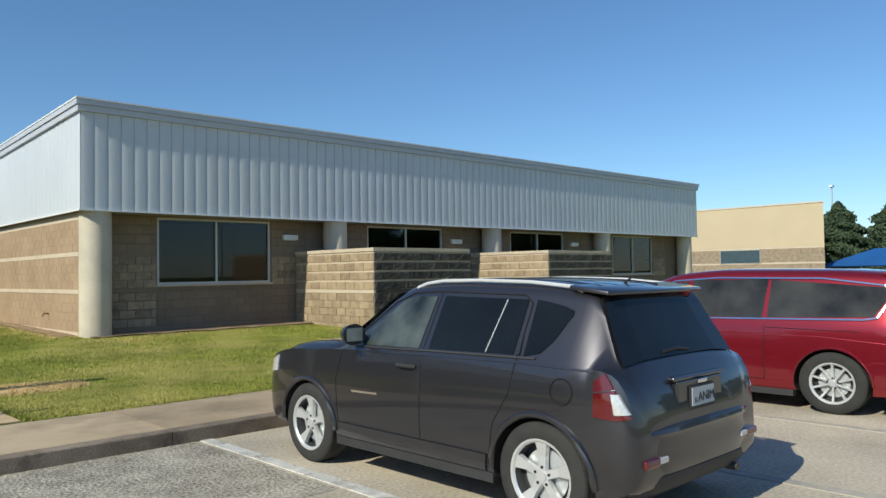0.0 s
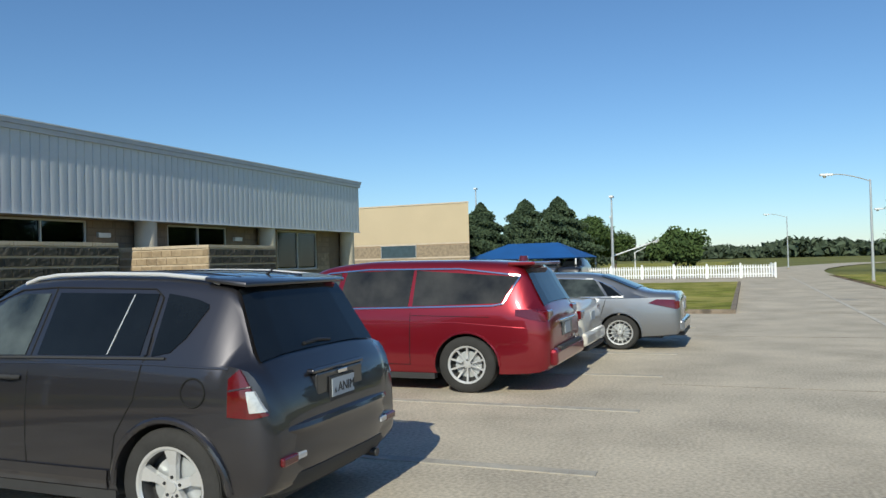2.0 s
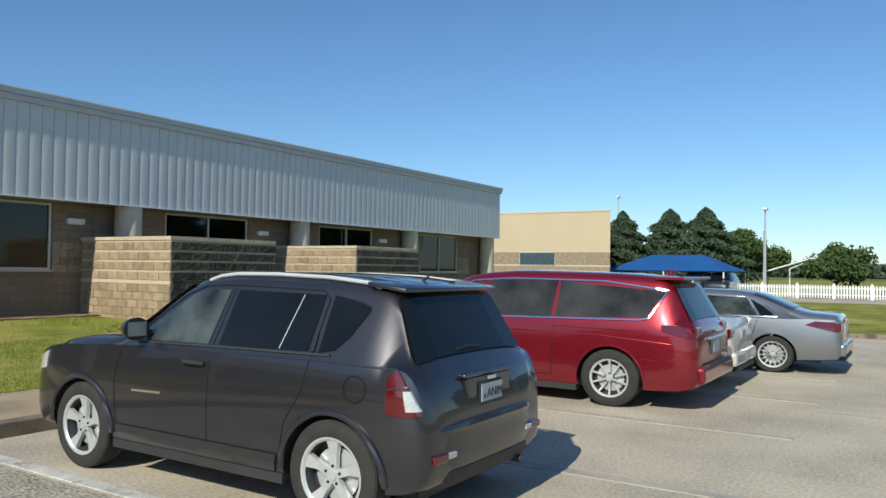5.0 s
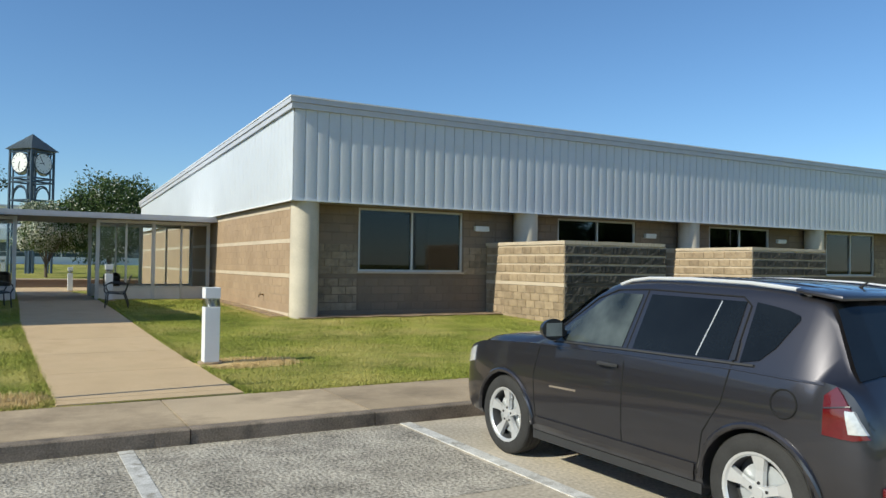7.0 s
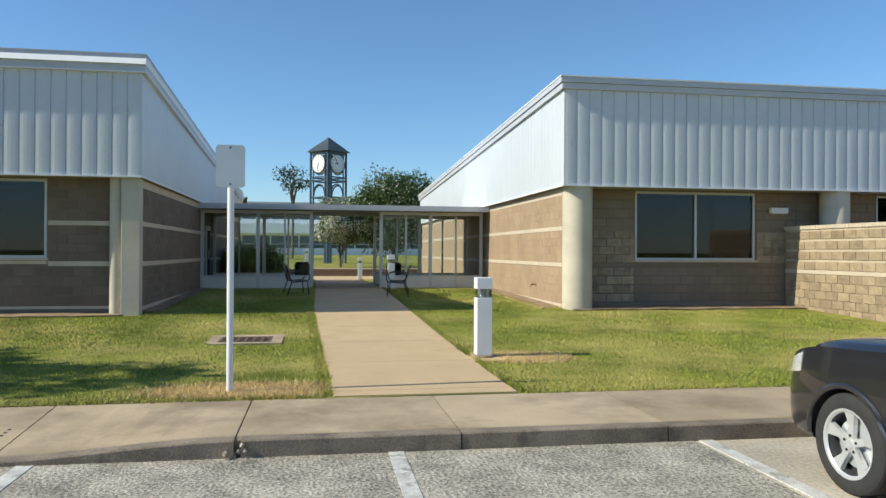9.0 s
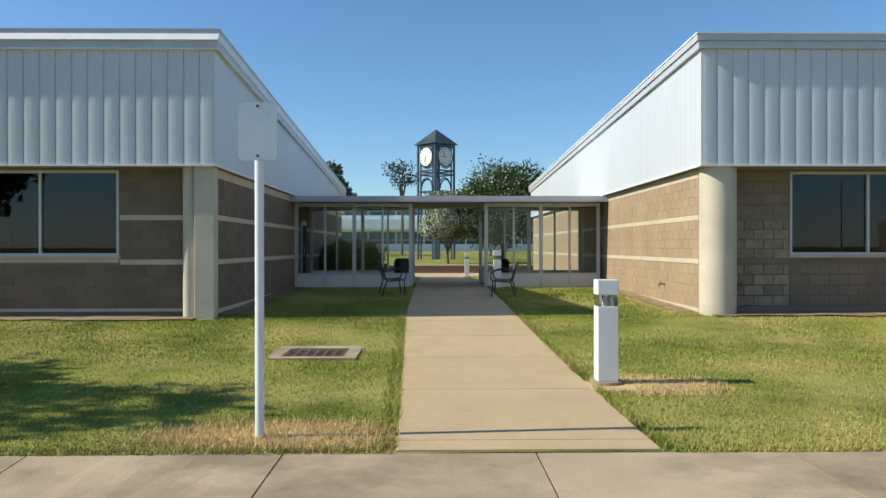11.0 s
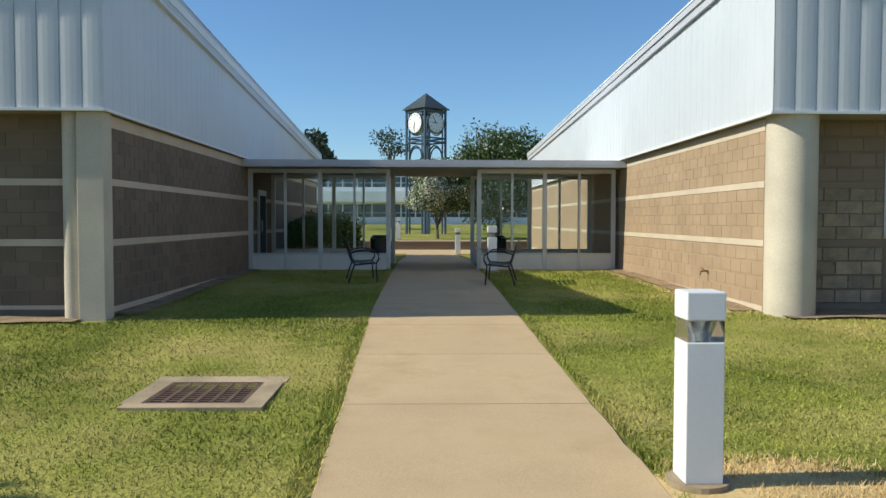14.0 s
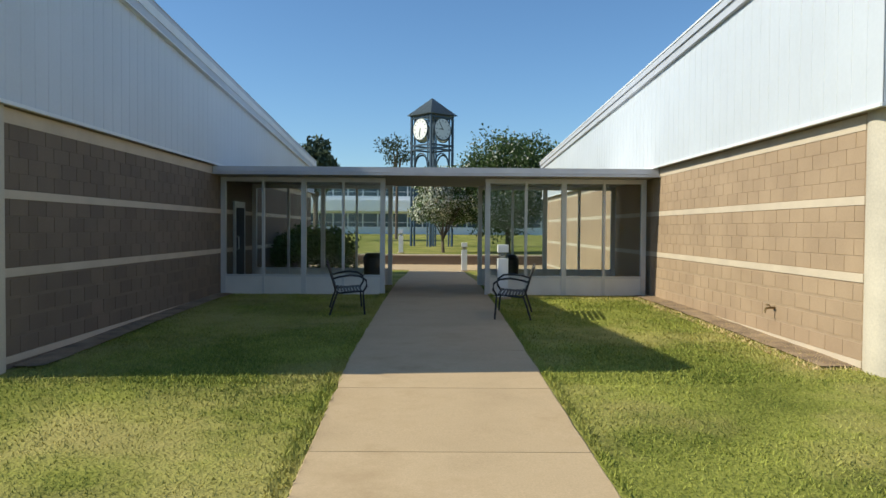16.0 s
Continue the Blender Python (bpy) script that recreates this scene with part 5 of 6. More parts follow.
class Shape:
    """Car body from stations along its length: y, sill z, belt z, top z, half width, roof half width."""

    def __init__(self, stations):
        self.st = stations

        y = [p[0] for p in stations]
        self.slope = []
        for c in range(6):
            d = [(stations[k + 1][c] - stations[k][c]) / (y[k + 1] - y[k]) for k in range(len(y) - 1)]
            m = [d[0]] + [0.0 if u * v <= 0 else 2 * u * v / (u + v) for u, v in zip(d, d[1:])] + [d[-1]]
            self.slope.append(m)

    def at(self, y):
        """Smooth monotone curve through the stations."""
        st = self.st
        if y <= st[0][0] or y >= st[-1][0]:
            return [y, *(st[0] if y <= st[0][0] else st[-1])[1:]]
        k = max(i for i in range(len(st) - 1) if st[i][0] <= y)
        a, b = st[k], st[k + 1]
        w = b[0] - a[0]
        t = (y - a[0]) / w
        out = [y]
        for c in range(1, 6):
            m = self.slope[c]
            out.append((2 * t ** 3 - 3 * t * t + 1) * a[c] + (t ** 3 - 2 * t * t + t) * w * m[k] + (3 * t * t - 2 * t ** 3) * b[c] + (t ** 3 - t * t) * w * m[k + 1])
        return out

    def section(self, s):
        y, zb, zl, zt, hw, wr = s
        h = zl - zb
        side = [(hw * 0.80, zb), (hw * 0.955, zb + 0.03), (hw * 0.985, zb + 0.14 * h), (hw, zb + 0.38 * h), (hw * 0.998, zb + 0.62 * h), (hw * 0.985, zb + 0.82 * h), (hw * 0.962, zl)]
        r = 0.5 * min(0.10, max(zt - zl, 0.02))
        top = [(wr + 0.012, zt - 2 * r), (wr - 0.015, zt - r), (wr - 0.07, zt - 0.25 * r), (wr * 0.6, zt + 0.008), (0, zt + 0.018)]
        return [(x, y, z) for x, z in side + top]

    def half(self, y, z):
        sec = self.section(self.at(y))
        for a, b in zip(sec, sec[1:]):
            if a[2] <= z <= b[2]:
                t = (z - a[2]) / max(b[2] - a[2], 1e-6)
                return a[0] + (b[0] - a[0]) * t
        return sec[-1][0]

    def body(self):
        bm = bmesh.new()
        fine = []
        for a, b in zip(self.st, self.st[1:]):
            n = max(2, min(10, int((b[0] - a[0]) / 0.08)))
            for k in range(n):
                fine.append(self.at(a[0] + (b[0] - a[0]) * k / n))
        fine.append(list(self.st[-1]))
        rows = []
        for s in fine:
            sec = self.section(s)
            rows.append([bm.verts.new(p) for p in sec] + [bm.verts.new((-p[0], p[1], p[2])) for p in reversed(sec[:-1])])
        for u, v in zip(rows, rows[1:]):
            for k in range(len(u)):
                bm.faces.new((u[k], u[(k + 1) % len(u)], v[(k + 1) % len(u)], v[k]))
        bm.faces.new(rows[0])
        bm.faces.new(rows[-1][::-1])
        bmesh.ops.recalc_face_normals(bm, faces=bm.faces)
        return bm

    def panel(self, pts_lo, pts_hi, side, off=0.006, n=8, m=4, thick=0.012):
        """A pane that follows the body's side between a lower and an upper line of (y, z)."""
        bm = bmesh.new()

        def lerp(line, t):
            f = t * (len(line) - 1)
            i = min(int(f), len(line) - 2)
            return [a + (b - a) * (f - i) for a, b in zip(line[i], line[i + 1])]
        g = []
        for i in range(n + 1):
            lo, hi = lerp(pts_lo, i / n), lerp(pts_hi, i / n)
            col = []
            for j in range(m + 1):
                y, z = lo[0] + (hi[0] - lo[0]) * j / m, lo[1] + (hi[1] - lo[1]) * j / m
                col.append(bm.verts.new((side * (self.half(y, z) + off), y, z)))
            g.append(col)
        for i in range(n):
            for j in range(m):
                bm.faces.new((g[i][j], g[i + 1][j], g[i + 1][j + 1], g[i][j + 1]))
        ex = bmesh.ops.extrude_face_region(bm, geom=bm.faces[:])
        for v in ex["geom"]:
            if isinstance(v, bmesh.types.BMVert):
                v.co.x -= side * thick
        return bm

    def line(self, pts, side, r=0.004, off=0.0):
        out = []
        for a, b in zip(pts, pts[1:]):
            for k in range(6):
                y, z = a[0] + (b[0] - a[0]) * k / 6, a[1] + (b[1] - a[1]) * k / 6
                out.append((side * (self.half(y, z) + off), y, z))
        y, z = pts[-1]
        out.append((side * (self.half(y, z) + off), y, z))
        return tube(out, r, 5)

    def screen(self, y0, y1, k0, k1, off=0.008, n=6):
        """A windscreen or back light on the top surface from y0 to y1, widths as parts of the roof's half width."""
        bm = bmesh.new()
        rows = []
        for i in range(n + 1):
            t = i / n
            y = y0 + (y1 - y0) * t
            s = self.at(y)
            w = s[5] * (k0 + (k1 - k0) * t)
            rows.append([bm.verts.new((w * u, y + off * (1 if y1 > 2.2 else -1), s[3] + 0.012 + off - 0.03 * abs(u) ** 4)) for u in (-1, -0.66, -0.33, 0, 0.33, 0.66, 1)])
        for u, v in zip(rows, rows[1:]):
            for k in range(6):
                bm.faces.new((u[k], u[k + 1], v[k + 1], v[k]))
        return bm


def carve(ob, cutters):
    """Cut wheel arches out of a body mesh."""
    for (y, z, r) in cutters:
        bm = bmesh.new()
        cyl(bm, (-2, y, z), (2, y, z), r, seg=40)
        me = bpy.data.meshes.new("cut")
        bm.to_mesh(me)
        bm.free()
        me.materials.append(M_TRIM)
        c = new("cut", me)
        c.parent = ob.parent
        md = ob.modifiers.new("arch", 'BOOLEAN')
        md.object, md.operation, md.solver, md.material_mode = c, 'DIFFERENCE', 'EXACT', 'TRANSFER'
        got = bpy.data.meshes.new_from_object(ob.evaluated_get(bpy.context.evaluated_depsgraph_get()))
        ob.modifiers.clear()
        bpy.data.objects.remove(c)
        ob.data = got
    ob.data.shade_smooth()
    ob.data.set_sharp_from_angle(angle=radians(32))


def car(name, x, y, label, stations, col, axles, wr_, rim_r, spokes, hw):
    e = thing(name, (x, y, 0), label, "car", "parked cars")
    s = Shape(stations)
    b = part("body", s.body(), col, e)
    carve(b, [(a, wr_ * 0.98, wr_ + 0.055) for a in axles])
    part("underbody", boxes((-hw * 0.62, hw * 0.62, 0.35, stations[-1][0] - 0.35, 0.20, 0.5)), M_TRIM, e)
    for a in axles:
        for sd in (-1, 1):
            wheel(e, sd * (hw - 0.115), a, wr_, sd, spokes, rim_r)
            pts = [(sd * (s.half(a + (wr_ + 0.05) * math.cos(q), max(wr_ + (wr_ + 0.05) * math.sin(q), 0.3)) + 0.002), a + (wr_ + 0.06) * math.cos(q), wr_ * 0.98 + (wr_ + 0.06) * math.sin(q)) for q in [math.pi * (k / 18) for k in range(0, 19)]]
            part("wheel_arch", tube(pts, 0.022 if name == "suv" else 0.014, 8), col, e, smooth=True)
    return e, s


def mirror_unit(e, s, y, z, col):
    for sd in (-1, 1):
        h = s.half(y, z)
        bm = bmesh.new()
        bmesh.ops.create_uvsphere(bm, u_segments=20, v_segments=12, radius=1.0, matrix=Matrix.Translation((sd * (h + 0.14), y - 0.05, z + 0.085)) @ Matrix.Diagonal((0.115, 0.12, 0.09, 1)))
        for v in bm.verts:
            v.co.y = max(v.co.y, y - 0.05)
        mr = part("side_mirror", bm, col, e, smooth=True)
        part("mirror_glass", boxes((sd * (h + 0.14) - 0.08, sd * (h + 0.14) + 0.08, y - 0.056, y - 0.051, z + 0.03, z + 0.14)), M_CHROME, mr)
        part("mirror_foot", boxes((sd * (h + 0.03) - 0.05, sd * (h + 0.03) + 0.05, y - 0.02, y + 0.04, z + 0.02, z + 0.07)), M_TRIM, mr)


def handle(e, s, y, z, m):
    for sd in (-1, 1):
        h = s.half(y, z)
        part("door_handle", tube([(sd * (h + 0.005), y - 0.10, z), (sd * (h + 0.035), y - 0.075, z + 0.004), (sd * (h + 0.035), y + 0.075, z + 0.006), (sd * (h + 0.005), y + 0.10, z)], 0.016, 8), m, e, smooth=True)


# dark grey compact SUV
SUV = [(0.13, 0.44, 0.66, 0.74, 0.74, 0.60), (0.155, 0.36, 0.80, 0.88, 0.80, 0.67), (0.205, 0.32, 0.97, 1.01, 0.835, 0.72), (0.28, 0.29, 1.07, 1.11, 0.858, 0.73), (0.40, 0.27, 1.10, 1.34, 0.872, 0.67),
       (0.52, 0.26, 1.11, 1.555, 0.88, 0.61), (0.61, 0.26, 1.11, 1.598, 0.885, 0.61), (1.1, 0.25, 1.10, 1.645, 0.885, 0.625), (1.9, 0.25, 1.085, 1.66, 0.885, 0.63), (2.25, 0.25, 1.08, 1.64, 0.885, 0.62), (2.45, 0.25, 1.075, 1.59, 0.885, 0.61),
       (3.15, 0.26, 1.06, 1.15, 0.885, 0.73), (3.30, 0.26, 1.05, 1.11, 0.885, 0.75), (3.8, 0.27, 1.02, 1.075, 0.876, 0.73), (4.1, 0.29, 0.96, 1.02, 0.845, 0.68), (4.27, 0.31, 0.87, 0.93, 0.78, 0.60), (4.35, 0.36, 0.72, 0.79, 0.70, 0.54), (4.38, 0.44, 0.62, 0.68, 0.64, 0.5)]
JX, JY = 4.755, 2.42
suv, S = car("suv", JX, JY, "dark grey compact SUV parked nose to the kerb", SUV, P_GREY, (0.82, 3.49), 0.360, 0.242, 5, 0.885)
suv.scale = (1.0, 1.0, 0.975)
for sd in (-1, 1):
    part("front_side_window", S.panel([(2.02, 1.135), (2.55, 1.125), (2.95, 1.115)], [(1.98, 1.535), (2.24, 1.535), (2.40, 1.50)], sd), M_CARGLASS2, suv, "dark side glass")
    part("rear_side_window", S.panel([(1.06, 1.15), (1.91, 1.138)], [(1.06, 1.525), (1.89, 1.54)], sd), M_CARGLASS, suv, "dark side glass")
    part("quarter_window", S.panel([(0.665, 1.43), (0.76, 1.25), (0.84, 1.17), (0.97, 1.145)], [(0.675, 1.455), (0.76, 1.485), (0.86, 1.505), (0.985, 1.525)], sd, n=12), M_CARGLASS, suv, "dark quarter glass")
    part("window_bar", S.line([(1.32, 1.15), (1.25, 1.52)], sd, 0.005, 0.004), M_SATIN, suv)
    part("window_seal", S.line([(0.86, 1.135), (1.91, 1.122), (3.02, 1.10)], sd, 0.010, 0.006), M_TRIM, suv)
    part("door_frame", S.line([(1.02, 1.14), (1.02, 1.50), (1.10, 1.555), (1.94, 1.575), (2.28, 1.56), (2.52, 1.48), (3.02, 1.13)], sd, 0.006, 0.002), M_SEAM, suv)
    for seam in ([(1.97, 0.38), (1.97, 1.12), (1.935, 1.57)], [(1.02, 1.13), (1.08, 0.88), (1.22, 0.66), (1.27, 0.38)], [(3.02, 0.42), (3.05, 0.80), (2.98, 1.08)], [(1.27, 0.375), (3.02, 0.375)]):
        part("door_seam", S.line(seam, sd, 0.0055), M_SEAM, suv)
    part("shoulder_crease", S.line([(0.40, 1.085), (1.0, 1.10), (2.0, 1.085), (3.0, 1.065)], sd, 0.010, -0.003), P_GREY, suv, smooth=True)
    part("side_moulding", S.panel([(1.30, 0.315), (3.0, 0.315)], [(1.28, 0.435), (3.0, 0.435)], sd, 0.014), P_GREY, suv, "ridged lower door moulding")
    part("sill_trim", boxes((sd * 0.81 - 0.05, sd * 0.81 + 0.05, 1.24, 3.07, 0.235, 0.305)), M_TRIM, suv, "black sill trim")
    part("roof_rail", tube([(sd * 0.575, y, S.at(y)[3] + dz) for y, dz in ((0.66, -0.02), (0.74, -0.002), (1.1, 0.002), (1.6, 0.004), (2.0, 0.0), (2.18, -0.008), (2.3, -0.03))], 0.015, 8), M_SATIN, suv, "silver roof rail", True)
    for x in (0.18, 0.36):
        part("roof_ridge", tube([(sd * x, y, S.at(y)[3] + 0.004) for y in (0.66, 0.9, 1.3, 1.7, 2.1)], 0.012, 6), P_GREY, suv, smooth=True)
    part("pillar_handle", S.panel([(1.0, 1.155), (1.04, 1.155)], [(1.01, 1.27), (1.045, 1.27)], sd, 0.018, n=2, m=3, thick=0.02), P_BLACK, suv, "black handle in the pillar", True)
    tl = part("tail_lamp", S.panel([(0.165, 0.815), (0.235, 0.80), (0.39, 0.81)], [(0.290, 1.04), (0.325, 1.085), (0.39, 1.03)], sd, 0.012, n=16, m=8, thick=0.03), M_REDLENS, suv, "red tail lamp wrapping the corner", True)
    part("reverse_lens", S.panel([(0.172, 0.84), (0.25, 0.835)], [(0.232, 0.96), (0.275, 0.96)], sd, 0.018, n=8, thick=0.02), M_CLEARLENS, tl, "clear reverse lens", True)
    part("lamp_divider", S.line([(0.25, 0.985), (0.385, 0.96)], sd, 0.006, 0.012), P_BLACK, tl)
    part("bumper_reflector", boxes((sd * 0.66 - 0.08, sd * 0.66 + 0.08, 0.105, 0.20, 0.50, 0.555), bev=0.012), M_REDLENS, suv, "red bumper reflector")
    part("reflector_tip", boxes((sd * 0.54 - 0.05, sd * 0.54 + 0.05, 0.105, 0.20, 0.51, 0.55), bev=0.008), M_CLEARLENS, suv)
    part("headlamp", S.panel([(4.03, 0.80), (4.29, 0.75)], [(4.03, 0.95), (4.24, 0.87)], sd, 0.008), M_CLEARLENS, suv, "clear headlamp")
mirror_unit(suv, S, 2.74, 1.13, P_BLACK)
handle(suv, S, 2.13, 0.99, M_TRIM)
part("fuel_flap", tube([(-S.half(0.635 + 0.085 * math.cos(a), 0.94 + 0.085 * math.sin(a)) - 0.002, 0.635 + 0.085 * math.cos(a), 0.94 + 0.085 * math.sin(a)) for a in [k * math.tau / 28 for k in range(29)]], 0.006, 5), M_SEAM, suv)
part("windscreen", S.screen(2.50, 3.13, 0.94, 0.98), M_CARGLASS2, suv, "windscreen glass")
part("back_window", S.screen(0.285, 0.515, 0.965, 0.97, 0.010, 8), M_CARGLASS, suv, "dark rear glass")
bm = boxes((-0.60, 0.60, 0.44, 0.74, 1.575, 1.607), bev=0.013)
for v in bm.verts:
    v.co.z += 0.014 * (1 - (v.co.x / 0.6) ** 2) + (v.co.y - 0.59) * 0.14
    v.co.x *= 1.0 + 0.08 * (v.co.y - 0.3)
part("spoiler", bm, P_GREY, suv, smooth=True)
part("aerial", tube([(0.0, 0.72, 1.62), (0.0, 0.66, 1.665)], [0.012, 0.006], 6), M_BLACK, suv)
part("rear_wiper", tube([(0.10, 0.285, 1.165), (-0.05, 0.287, 1.18), (-0.22, 0.285, 1.17)], 0.012, 6), M_BLACK, suv)


def bumper(profile):
    """Sweep an (outward, z) profile round the rear corners of the car."""
    bm = bmesh.new()
    plan = []
    for k in range(33):
        a = math.pi * k / 32
        c, d = math.cos(a), math.sin(a)
        plan.append(Vector((math.copysign(abs(c) ** 0.42, c) * 0.825, 0.52 - 0.345 * d ** 0.5 - 0.045 * d * d, 0)))
    rows = []
    for k, p in enumerate(plan):
        t = (plan[min(k + 1, 32)] - plan[max(k - 1, 0)]).normalized()
        nrm = Vector((-t.y, t.x, 0))
        if nrm.dot(p - Vector((0, 0.9, 0))) < 0:
            nrm = -nrm
        rows.append([bm.verts.new((p + nrm * o) + Vector((0, 0, z))) for o, z in profile])
    for u, v in zip(rows, rows[1:]):
        for i in range(len(u) - 1):
            bm.faces.new((u[i], u[i + 1], v[i + 1], v[i]))
    return bm


part("bumper_skin", bumper([(-0.08, 0.735), (0.0, 0.730), (0.030, 0.715), (0.038, 0.69), (0.022, 0.655), (0.028, 0.58), (0.024, 0.49), (0.010, 0.425), (-0.03, 0.415)]), P_GREY, suv, "smooth painted rear bumper", True)
part("bumper_lower", bumper([(0.0, 0.43), (0.014, 0.42), (0.008, 0.37), (-0.03, 0.31), (-0.10, 0.29)]), M_TRIM, suv, "black lower bumper", True)
part("plate_recess", boxes((-0.30, 0.30, 0.147, 0.215, 0.77, 0.985), bev=0.012), P_BLACK, suv, "dark plate recess")
part("hatch_trim", boxes((-0.33, 0.33, 0.150, 0.235, 0.985, 1.015), bev=0.012), P_GREY, suv)
np_ = part("number_plate", boxes((-0.16, 0.16, 0.133, 0.146, 0.785, 0.945), bev=0.003), M_BLACK, suv, "number plate in a black frame")
part("plate_face", boxes((-0.145, 0.145, 0.127, 0.132, 0.81, 0.93)), M_PLATE_SHADED, np_)
part("badge", boxes((-0.06, 0.06, 0.129, 0.146, 0.955, 0.98), bev=0.003), M_CHROME, suv)
for sd in (-1, 1):
    part("side_badge", S.panel([(2.48, 0.725), (2.82, 0.715)], [(2.48, 0.742), (2.82, 0.732)], sd, 0.004, thick=0.006), M_CHROME, suv)
part("exhaust_pipe", cyl(bmesh.new(), (0.45, 0.12, 0.30), (0.45, 0.4, 0.31), 0.03, seg=14), M_BARREL, suv, smooth=True)


def text_on(body, size, at, rot, m, parent):
    cu = bpy.data.curves.new("lettering", 'FONT')
    cu.body, cu.size, cu.extrude, cu.align_x = body, size, 0.0015, 'CENTER'
    tmp = new("tmp", cu)
    me = bpy.data.meshes.new_from_object(tmp.evaluated_get(bpy.context.evaluated_depsgraph_get()))
    bpy.data.objects.remove(tmp)
    me.materials.append(m)
    ob = new("lettering", me)
    ob.parent = parent
    ob.matrix_basis = pose(*at, *rot)
    return ob


text_on("ANIM", 0.088, (0.035, 0.125, 0.835), (90, 0, 0), M_BLACK, np_)
text_on("6", 0.05, (-0.105, 0.125, 0.832), (90, 0, 0), M_BLACK, np_)

# deep red minivan
VAN = [(0.0, 0.42, 0.70, 0.80, 0.76, 0.64), (0.03, 0.34, 0.92, 1.00, 0.86, 0.76), (0.10, 0.28, 1.05, 1.12, 0.92, 0.78), (0.22, 0.25, 1.10, 1.34, 0.95, 0.74), (0.36, 0.24, 1.11, 1.60, 0.965, 0.70), (0.52, 0.23, 1.11, 1.70, 0.975, 0.70),
       (1.3, 0.22, 1.10, 1.745, 0.98, 0.71), (2.4, 0.22, 1.09, 1.76, 0.98, 0.71), (3.1, 0.22, 1.07, 1.71, 0.98, 0.69), (3.4, 0.22, 1.06, 1.62, 0.98, 0.67), (4.25, 0.24, 1.02, 1.13, 0.975, 0.80), (4.6, 0.25, 0.97, 1.03, 0.95, 0.78), (4.95, 0.28, 0.84, 0.92, 0.88, 0.68), (5.1, 0.34, 0.66, 0.74, 0.78, 0.6), (5.14, 0.42, 0.58, 0.64, 0.70, 0.55)]
VX, VY = 10.18, 2.26
van, S = car("minivan", VX, VY, "deep red minivan with chrome window trim", VAN, P_RED, (1.06, 4.13), 0.372, 0.242, 10, 0.98)
van.scale = (1.0, 1.0, 0.945)
for sd in (-1, 1):
    part("front_side_window", S.panel([(2.98, 1.13), (3.95, 1.10)], [(2.92, 1.60), (3.32, 1.57)], sd), M_CARGLASS2, van, "side glass")
    part("slide_door_window", S.panel([(1.86, 1.14), (2.90, 1.13)], [(1.84, 1.63), (2.84, 1.62)], sd), M_VANGLASS, van, "dark side glass")
    part("quarter_window", S.panel([(0.62, 1.18), (1.80, 1.145)], [(0.42, 1.52), (1.80, 1.625)], sd), M_VANGLASS, van, "dark quarter glass")
    part("chrome_trim", S.line([(0.40, 1.53), (0.58, 1.17), (0.72, 1.145), (2.4, 1.115), (3.98, 1.08)], sd, 0.016, 0.008), M_CHROME, van, "chrome window trim")
    part("chrome_trim", S.line([(0.40, 1.53), (1.2, 1.635), (2.5, 1.65), (3.1, 1.61), (3.5, 1.48), (3.98, 1.09)], sd, 0.016, 0.006), M_CHROME, van, "chrome window trim")
    for seam in ([(1.83, 0.36), (1.82, 1.13)], [(2.92, 0.36), (2.92, 1.13)], [(4.0, 0.42), (4.02, 1.05)], [(0.75, 1.0), (1.8, 1.02)], [(1.83, 0.36), (4.0, 0.36)]):
        part("door_seam", S.line(seam, sd, 0.005), M_SEAM, van)
    part("body_crease", S.line([(0.30, 0.86), (1.2, 0.93), (2.8, 0.90), (4.0, 0.86)], sd, 0.007), P_RED, van)
    part("sill_trim", boxes((sd * 0.90 - 0.05, sd * 0.90 + 0.05, 1.5, 3.7, 0.17, 0.25)), M_TRIM, van)
    tl = part("tail_lamp", S.panel([(0.05, 0.93), (0.42, 1.02)], [(0.16, 1.10), (0.42, 1.10)], sd, 0.012, thick=0.04), M_REDLENS, van, "red tail lamp")
    part("lamp_wrap", boxes((sd * 0.70 - 0.16, sd * 0.70 + 0.12, 0.03, 0.16, 0.95, 1.08), bev=0.02), M_REDLENS, tl)
    part("headlamp", S.panel([(4.62, 0.80), (4.95, 0.74)], [(4.60, 0.93), (4.9, 0.84)], sd, 0.008), M_CLEARLENS, van)
mirror_unit(van, S, 3.92, 1.10, P_RED)
handle(van, S, 3.06, 0.97, M_CHROME)
handle(van, S, 2.72, 0.97, M_CHROME)
part("windscreen", S.screen(3.45, 4.22, 0.95, 0.98), M_CARGLASS2, van, "windscreen glass")
part("back_window", S.screen(0.115, 0.37, 0.95, 0.93, 0.010), M_CARGLASS, van, "dark rear glass")
part("spoiler", boxes((-0.70, 0.70, 0.22, 0.58, 1.665, 1.71), bev=0.018), P_RED, van)
part("rear_bumper", boxes((-0.82, 0.82, -0.06, 0.2, 0.36, 0.58), bev=0.05), P_RED, van)
part("bumper_step", boxes((-0.60, 0.60, -0.075, 0.0, 0.545, 0.60), bev=0.015), M_TRIM, van)
part("plate_recess", boxes((-0.3, 0.3, -0.008, 0.05, 0.70, 0.90), bev=0.01), P_BLACK, van)
part("number_plate", boxes((-0.15, 0.15, -0.016, -0.009, 0.72, 0.87)), M_PLATE_SHADED, van, "white number plate, greyed for its shade")
part("hatch_trim", boxes((-0.45, 0.45, -0.02, 0.03, 0.90, 0.93), bev=0.008), M_CHROME, van)
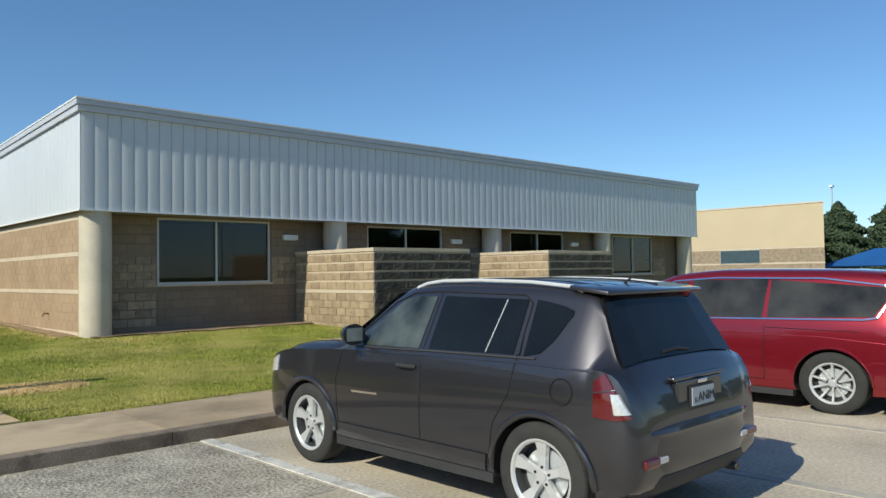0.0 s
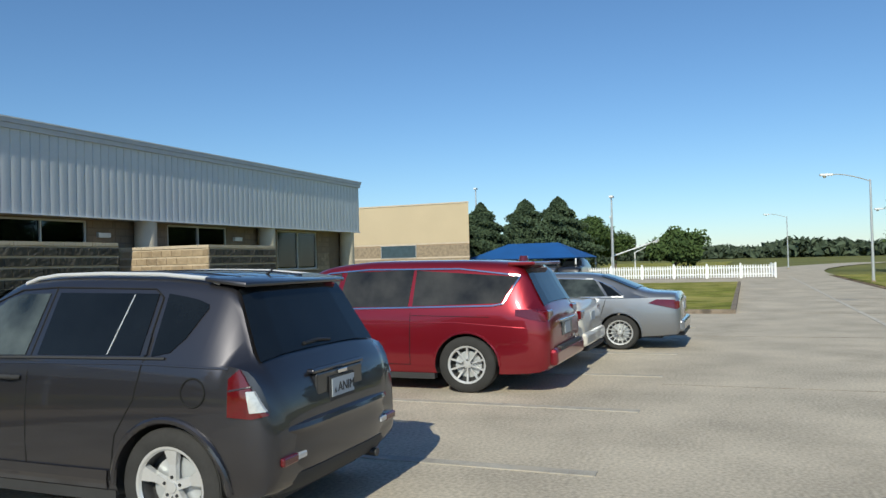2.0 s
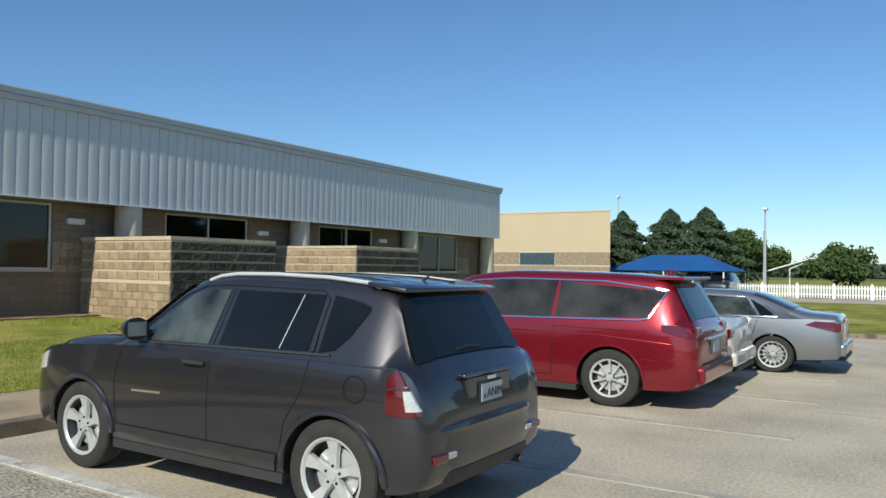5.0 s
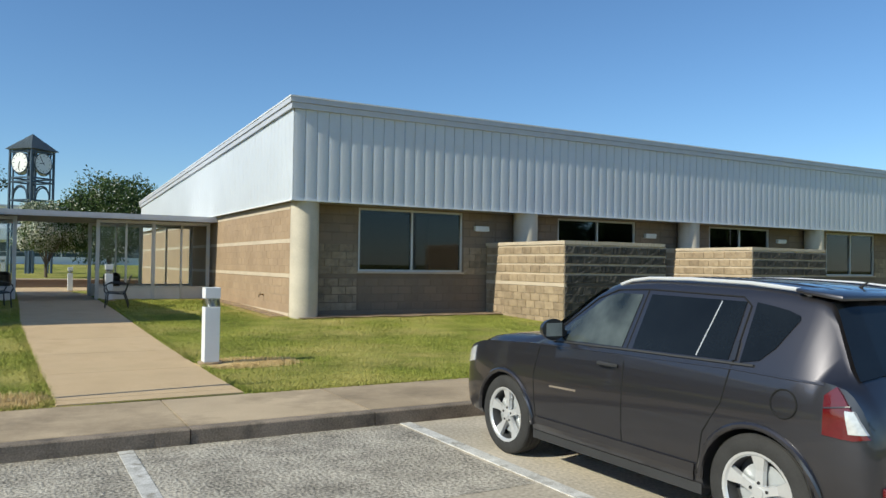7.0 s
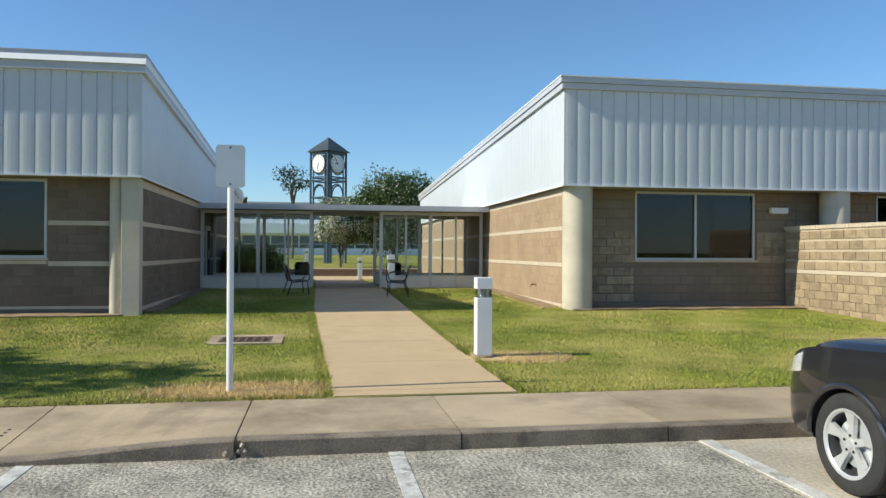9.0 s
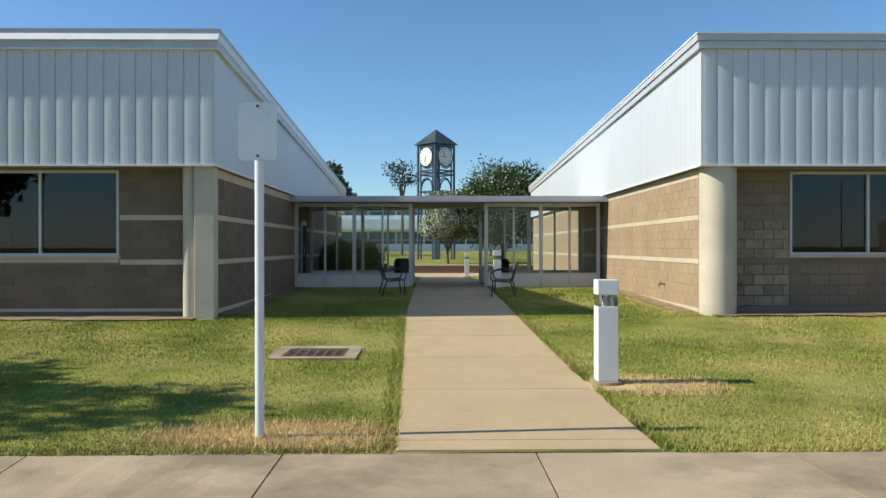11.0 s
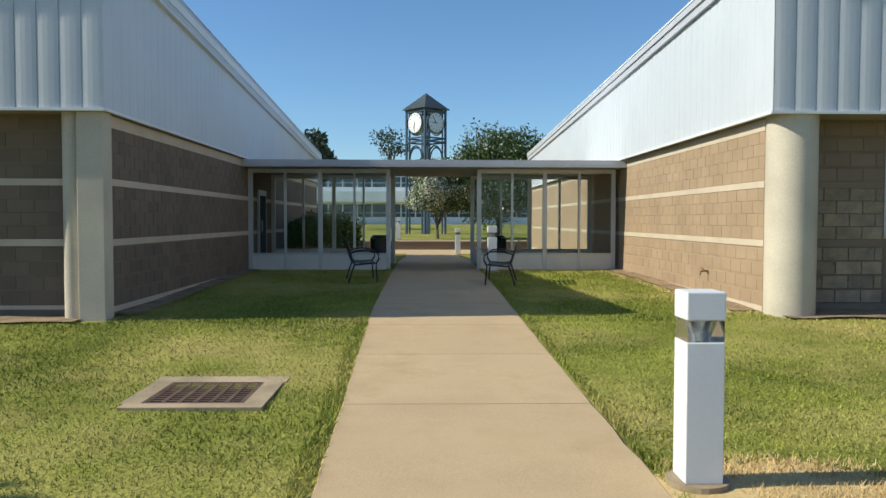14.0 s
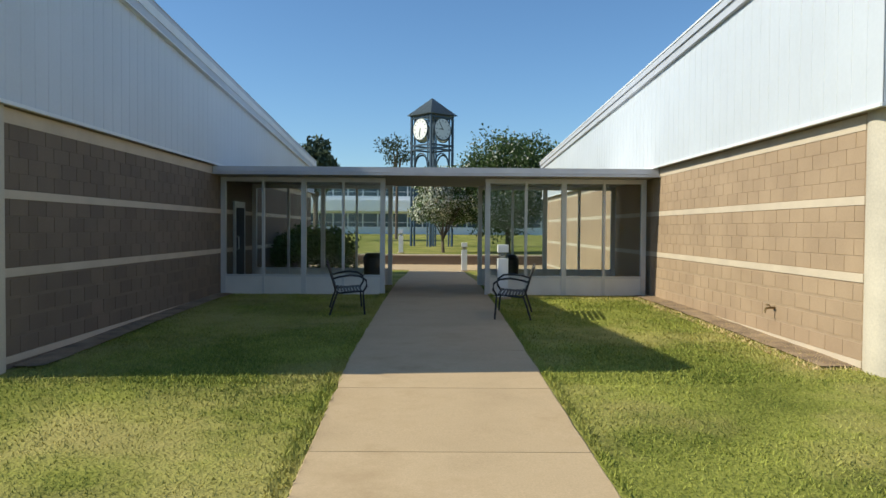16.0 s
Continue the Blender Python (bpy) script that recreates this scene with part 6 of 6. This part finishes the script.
# Stands for a red thing behind the van's top; added on the roof.
part("roof_beacon", cyl(bmesh.new(), (0.5, 0.7, 1.70), (0.5, 0.7, 1.80), 0.07, 0.055, 20), M_REDLENS, van, "small red object from behind the van, added on its roof", True)


# two sedans
SED = [(0.0, 0.42, 0.62, 0.70, 0.72, 0.62), (0.03, 0.34, 0.84, 0.92, 0.80, 0.72), (0.10, 0.27, 0.98, 1.04, 0.86, 0.76), (0.55, 0.23, 0.98, 1.075, 0.90, 0.74), (0.72, 0.22, 0.97, 1.12, 0.905, 0.70), (1.45, 0.21, 0.96, 1.40, 0.91, 0.57), (1.8, 0.21, 0.95, 1.445, 0.91, 0.57), (2.5, 0.21, 0.94, 1.455, 0.91, 0.575),
       (2.85, 0.21, 0.93, 1.40, 0.91, 0.56), (3.65, 0.22, 0.91, 1.00, 0.91, 0.74), (4.3, 0.24, 0.84, 0.90, 0.88, 0.70), (4.65, 0.28, 0.70, 0.76, 0.80, 0.62), (4.80, 0.36, 0.58, 0.64, 0.68, 0.5)]
for x, y, col, lab, sp in ((12.35, 2.32, P_PEARL, "pearl white sedan parked between other cars", 7), (14.90, 1.12, P_SILVER, "silver sedan with many-spoked wheels", 15)):
    e, S = car("sedan", x, y, lab, SED, col, (1.05, 3.83), 0.325, 0.225, sp, 0.91)
    e.scale = (1.0, 1.0, 0.94)
    for sd in (-1, 1):
        part("front_side_window", S.panel([(2.22, 1.00), (3.30, 0.975)], [(2.25, 1.34), (2.72, 1.33)], sd), M_CARGLASS2, e, "side glass")
        part("rear_side_window", S.panel([(1.30, 1.01), (2.16, 1.0)], [(1.52, 1.32), (2.19, 1.345)], sd), M_CARGLASS2, e, "side glass")
        part("quarter_window", S.panel([(1.02, 1.015), (1.25, 1.012)], [(1.22, 1.17), (1.46, 1.30)], sd), M_CARGLASS, e, "dark quarter glass")
        part("chrome_trim", S.line([(0.98, 1.01), (1.20, 1.19), (1.55, 1.335), (2.4, 1.365), (2.8, 1.34), (3.3, 0.99)], sd, 0.009, 0.006), M_CHROME, e)
        part("chrome_trim", S.line([(0.98, 1.0), (2.2, 0.985), (3.35, 0.96)], sd, 0.009, 0.006), M_CHROME, e)
        for seam in ([(2.19, 0.34), (2.2, 0.98)], [(1.28, 0.98), (1.36, 0.7), (1.45, 0.5)], [(3.28, 0.36), (3.32, 0.9)]):
            part("door_seam", S.line(seam, sd, 0.005), M_SEAM, e)
        tl = part("tail_lamp", S.panel([(0.05, 0.76), (0.55, 0.88)], [(0.09, 0.94), (0.40, 0.95)], sd, 0.012, thick=0.04), M_REDLENS, e, "red tail lamp")
        part("lamp_wrap", boxes((sd * 0.66 - 0.17, sd * 0.66 + 0.1, 0.02, 0.14, 0.78, 0.92), bev=0.02), M_REDLENS, tl)
    mirror_unit(e, S, 3.22, 0.98, col)
    handle(e, S, 2.36, 0.84, M_CHROME)
    handle(e, S, 1.50, 0.86, M_CHROME)
    part("windscreen", S.screen(2.9, 3.6, 0.95, 0.97), M_CARGLASS2, e, "windscreen glass")
    part("back_window", S.screen(0.78, 1.42, 0.93, 0.93, 0.012), M_CARGLASS, e, "dark rear glass")
    part("rear_bumper", boxes((-0.78, 0.78, -0.05, 0.2, 0.34, 0.56), bev=0.05), col, e)
    part("bumper_lower", boxes((-0.66, 0.66, -0.04, 0.2, 0.26, 0.345), bev=0.02), M_TRIM, e)
    part("number_plate", boxes((-0.15, 0.15, 0.0, 0.03, 0.72, 0.86)), M_PLATE_SHADED, e, "white number plate, greyed for its shade")

# cars far off under the blue canopy
for x, y, col, lab in ((57.6, 13.5, P_SILVER, "silver pickup under the blue canopy"), (57.6, 11.7, P_BLACK, "black SUV under the blue canopy")):
    e = thing("far_car", (x, y, 0), lab, "car", "far cars", 90)
    s = Shape([(p[0], p[1], p[2], p[3], p[4], p[5]) for p in SUV])
    part("body", s.body(), col, e, smooth=True)
    part("windscreen", s.screen(2.60, 3.20, 0.94, 0.98), M_CARGLASS, e)
    for a in (0.92, 3.55):
        for sd in (-1, 1):
            bm = lathe([(0.05, 0.02), (0.2, 0.02), (0.21, 0.09), (0.34, 0.09), (0.345, 0), (0.34, -0.09)], 20)
            w_ = part("wheel", bm, M_TYRE, e)
            w_.location = (sd * 0.80, a, 0.345)
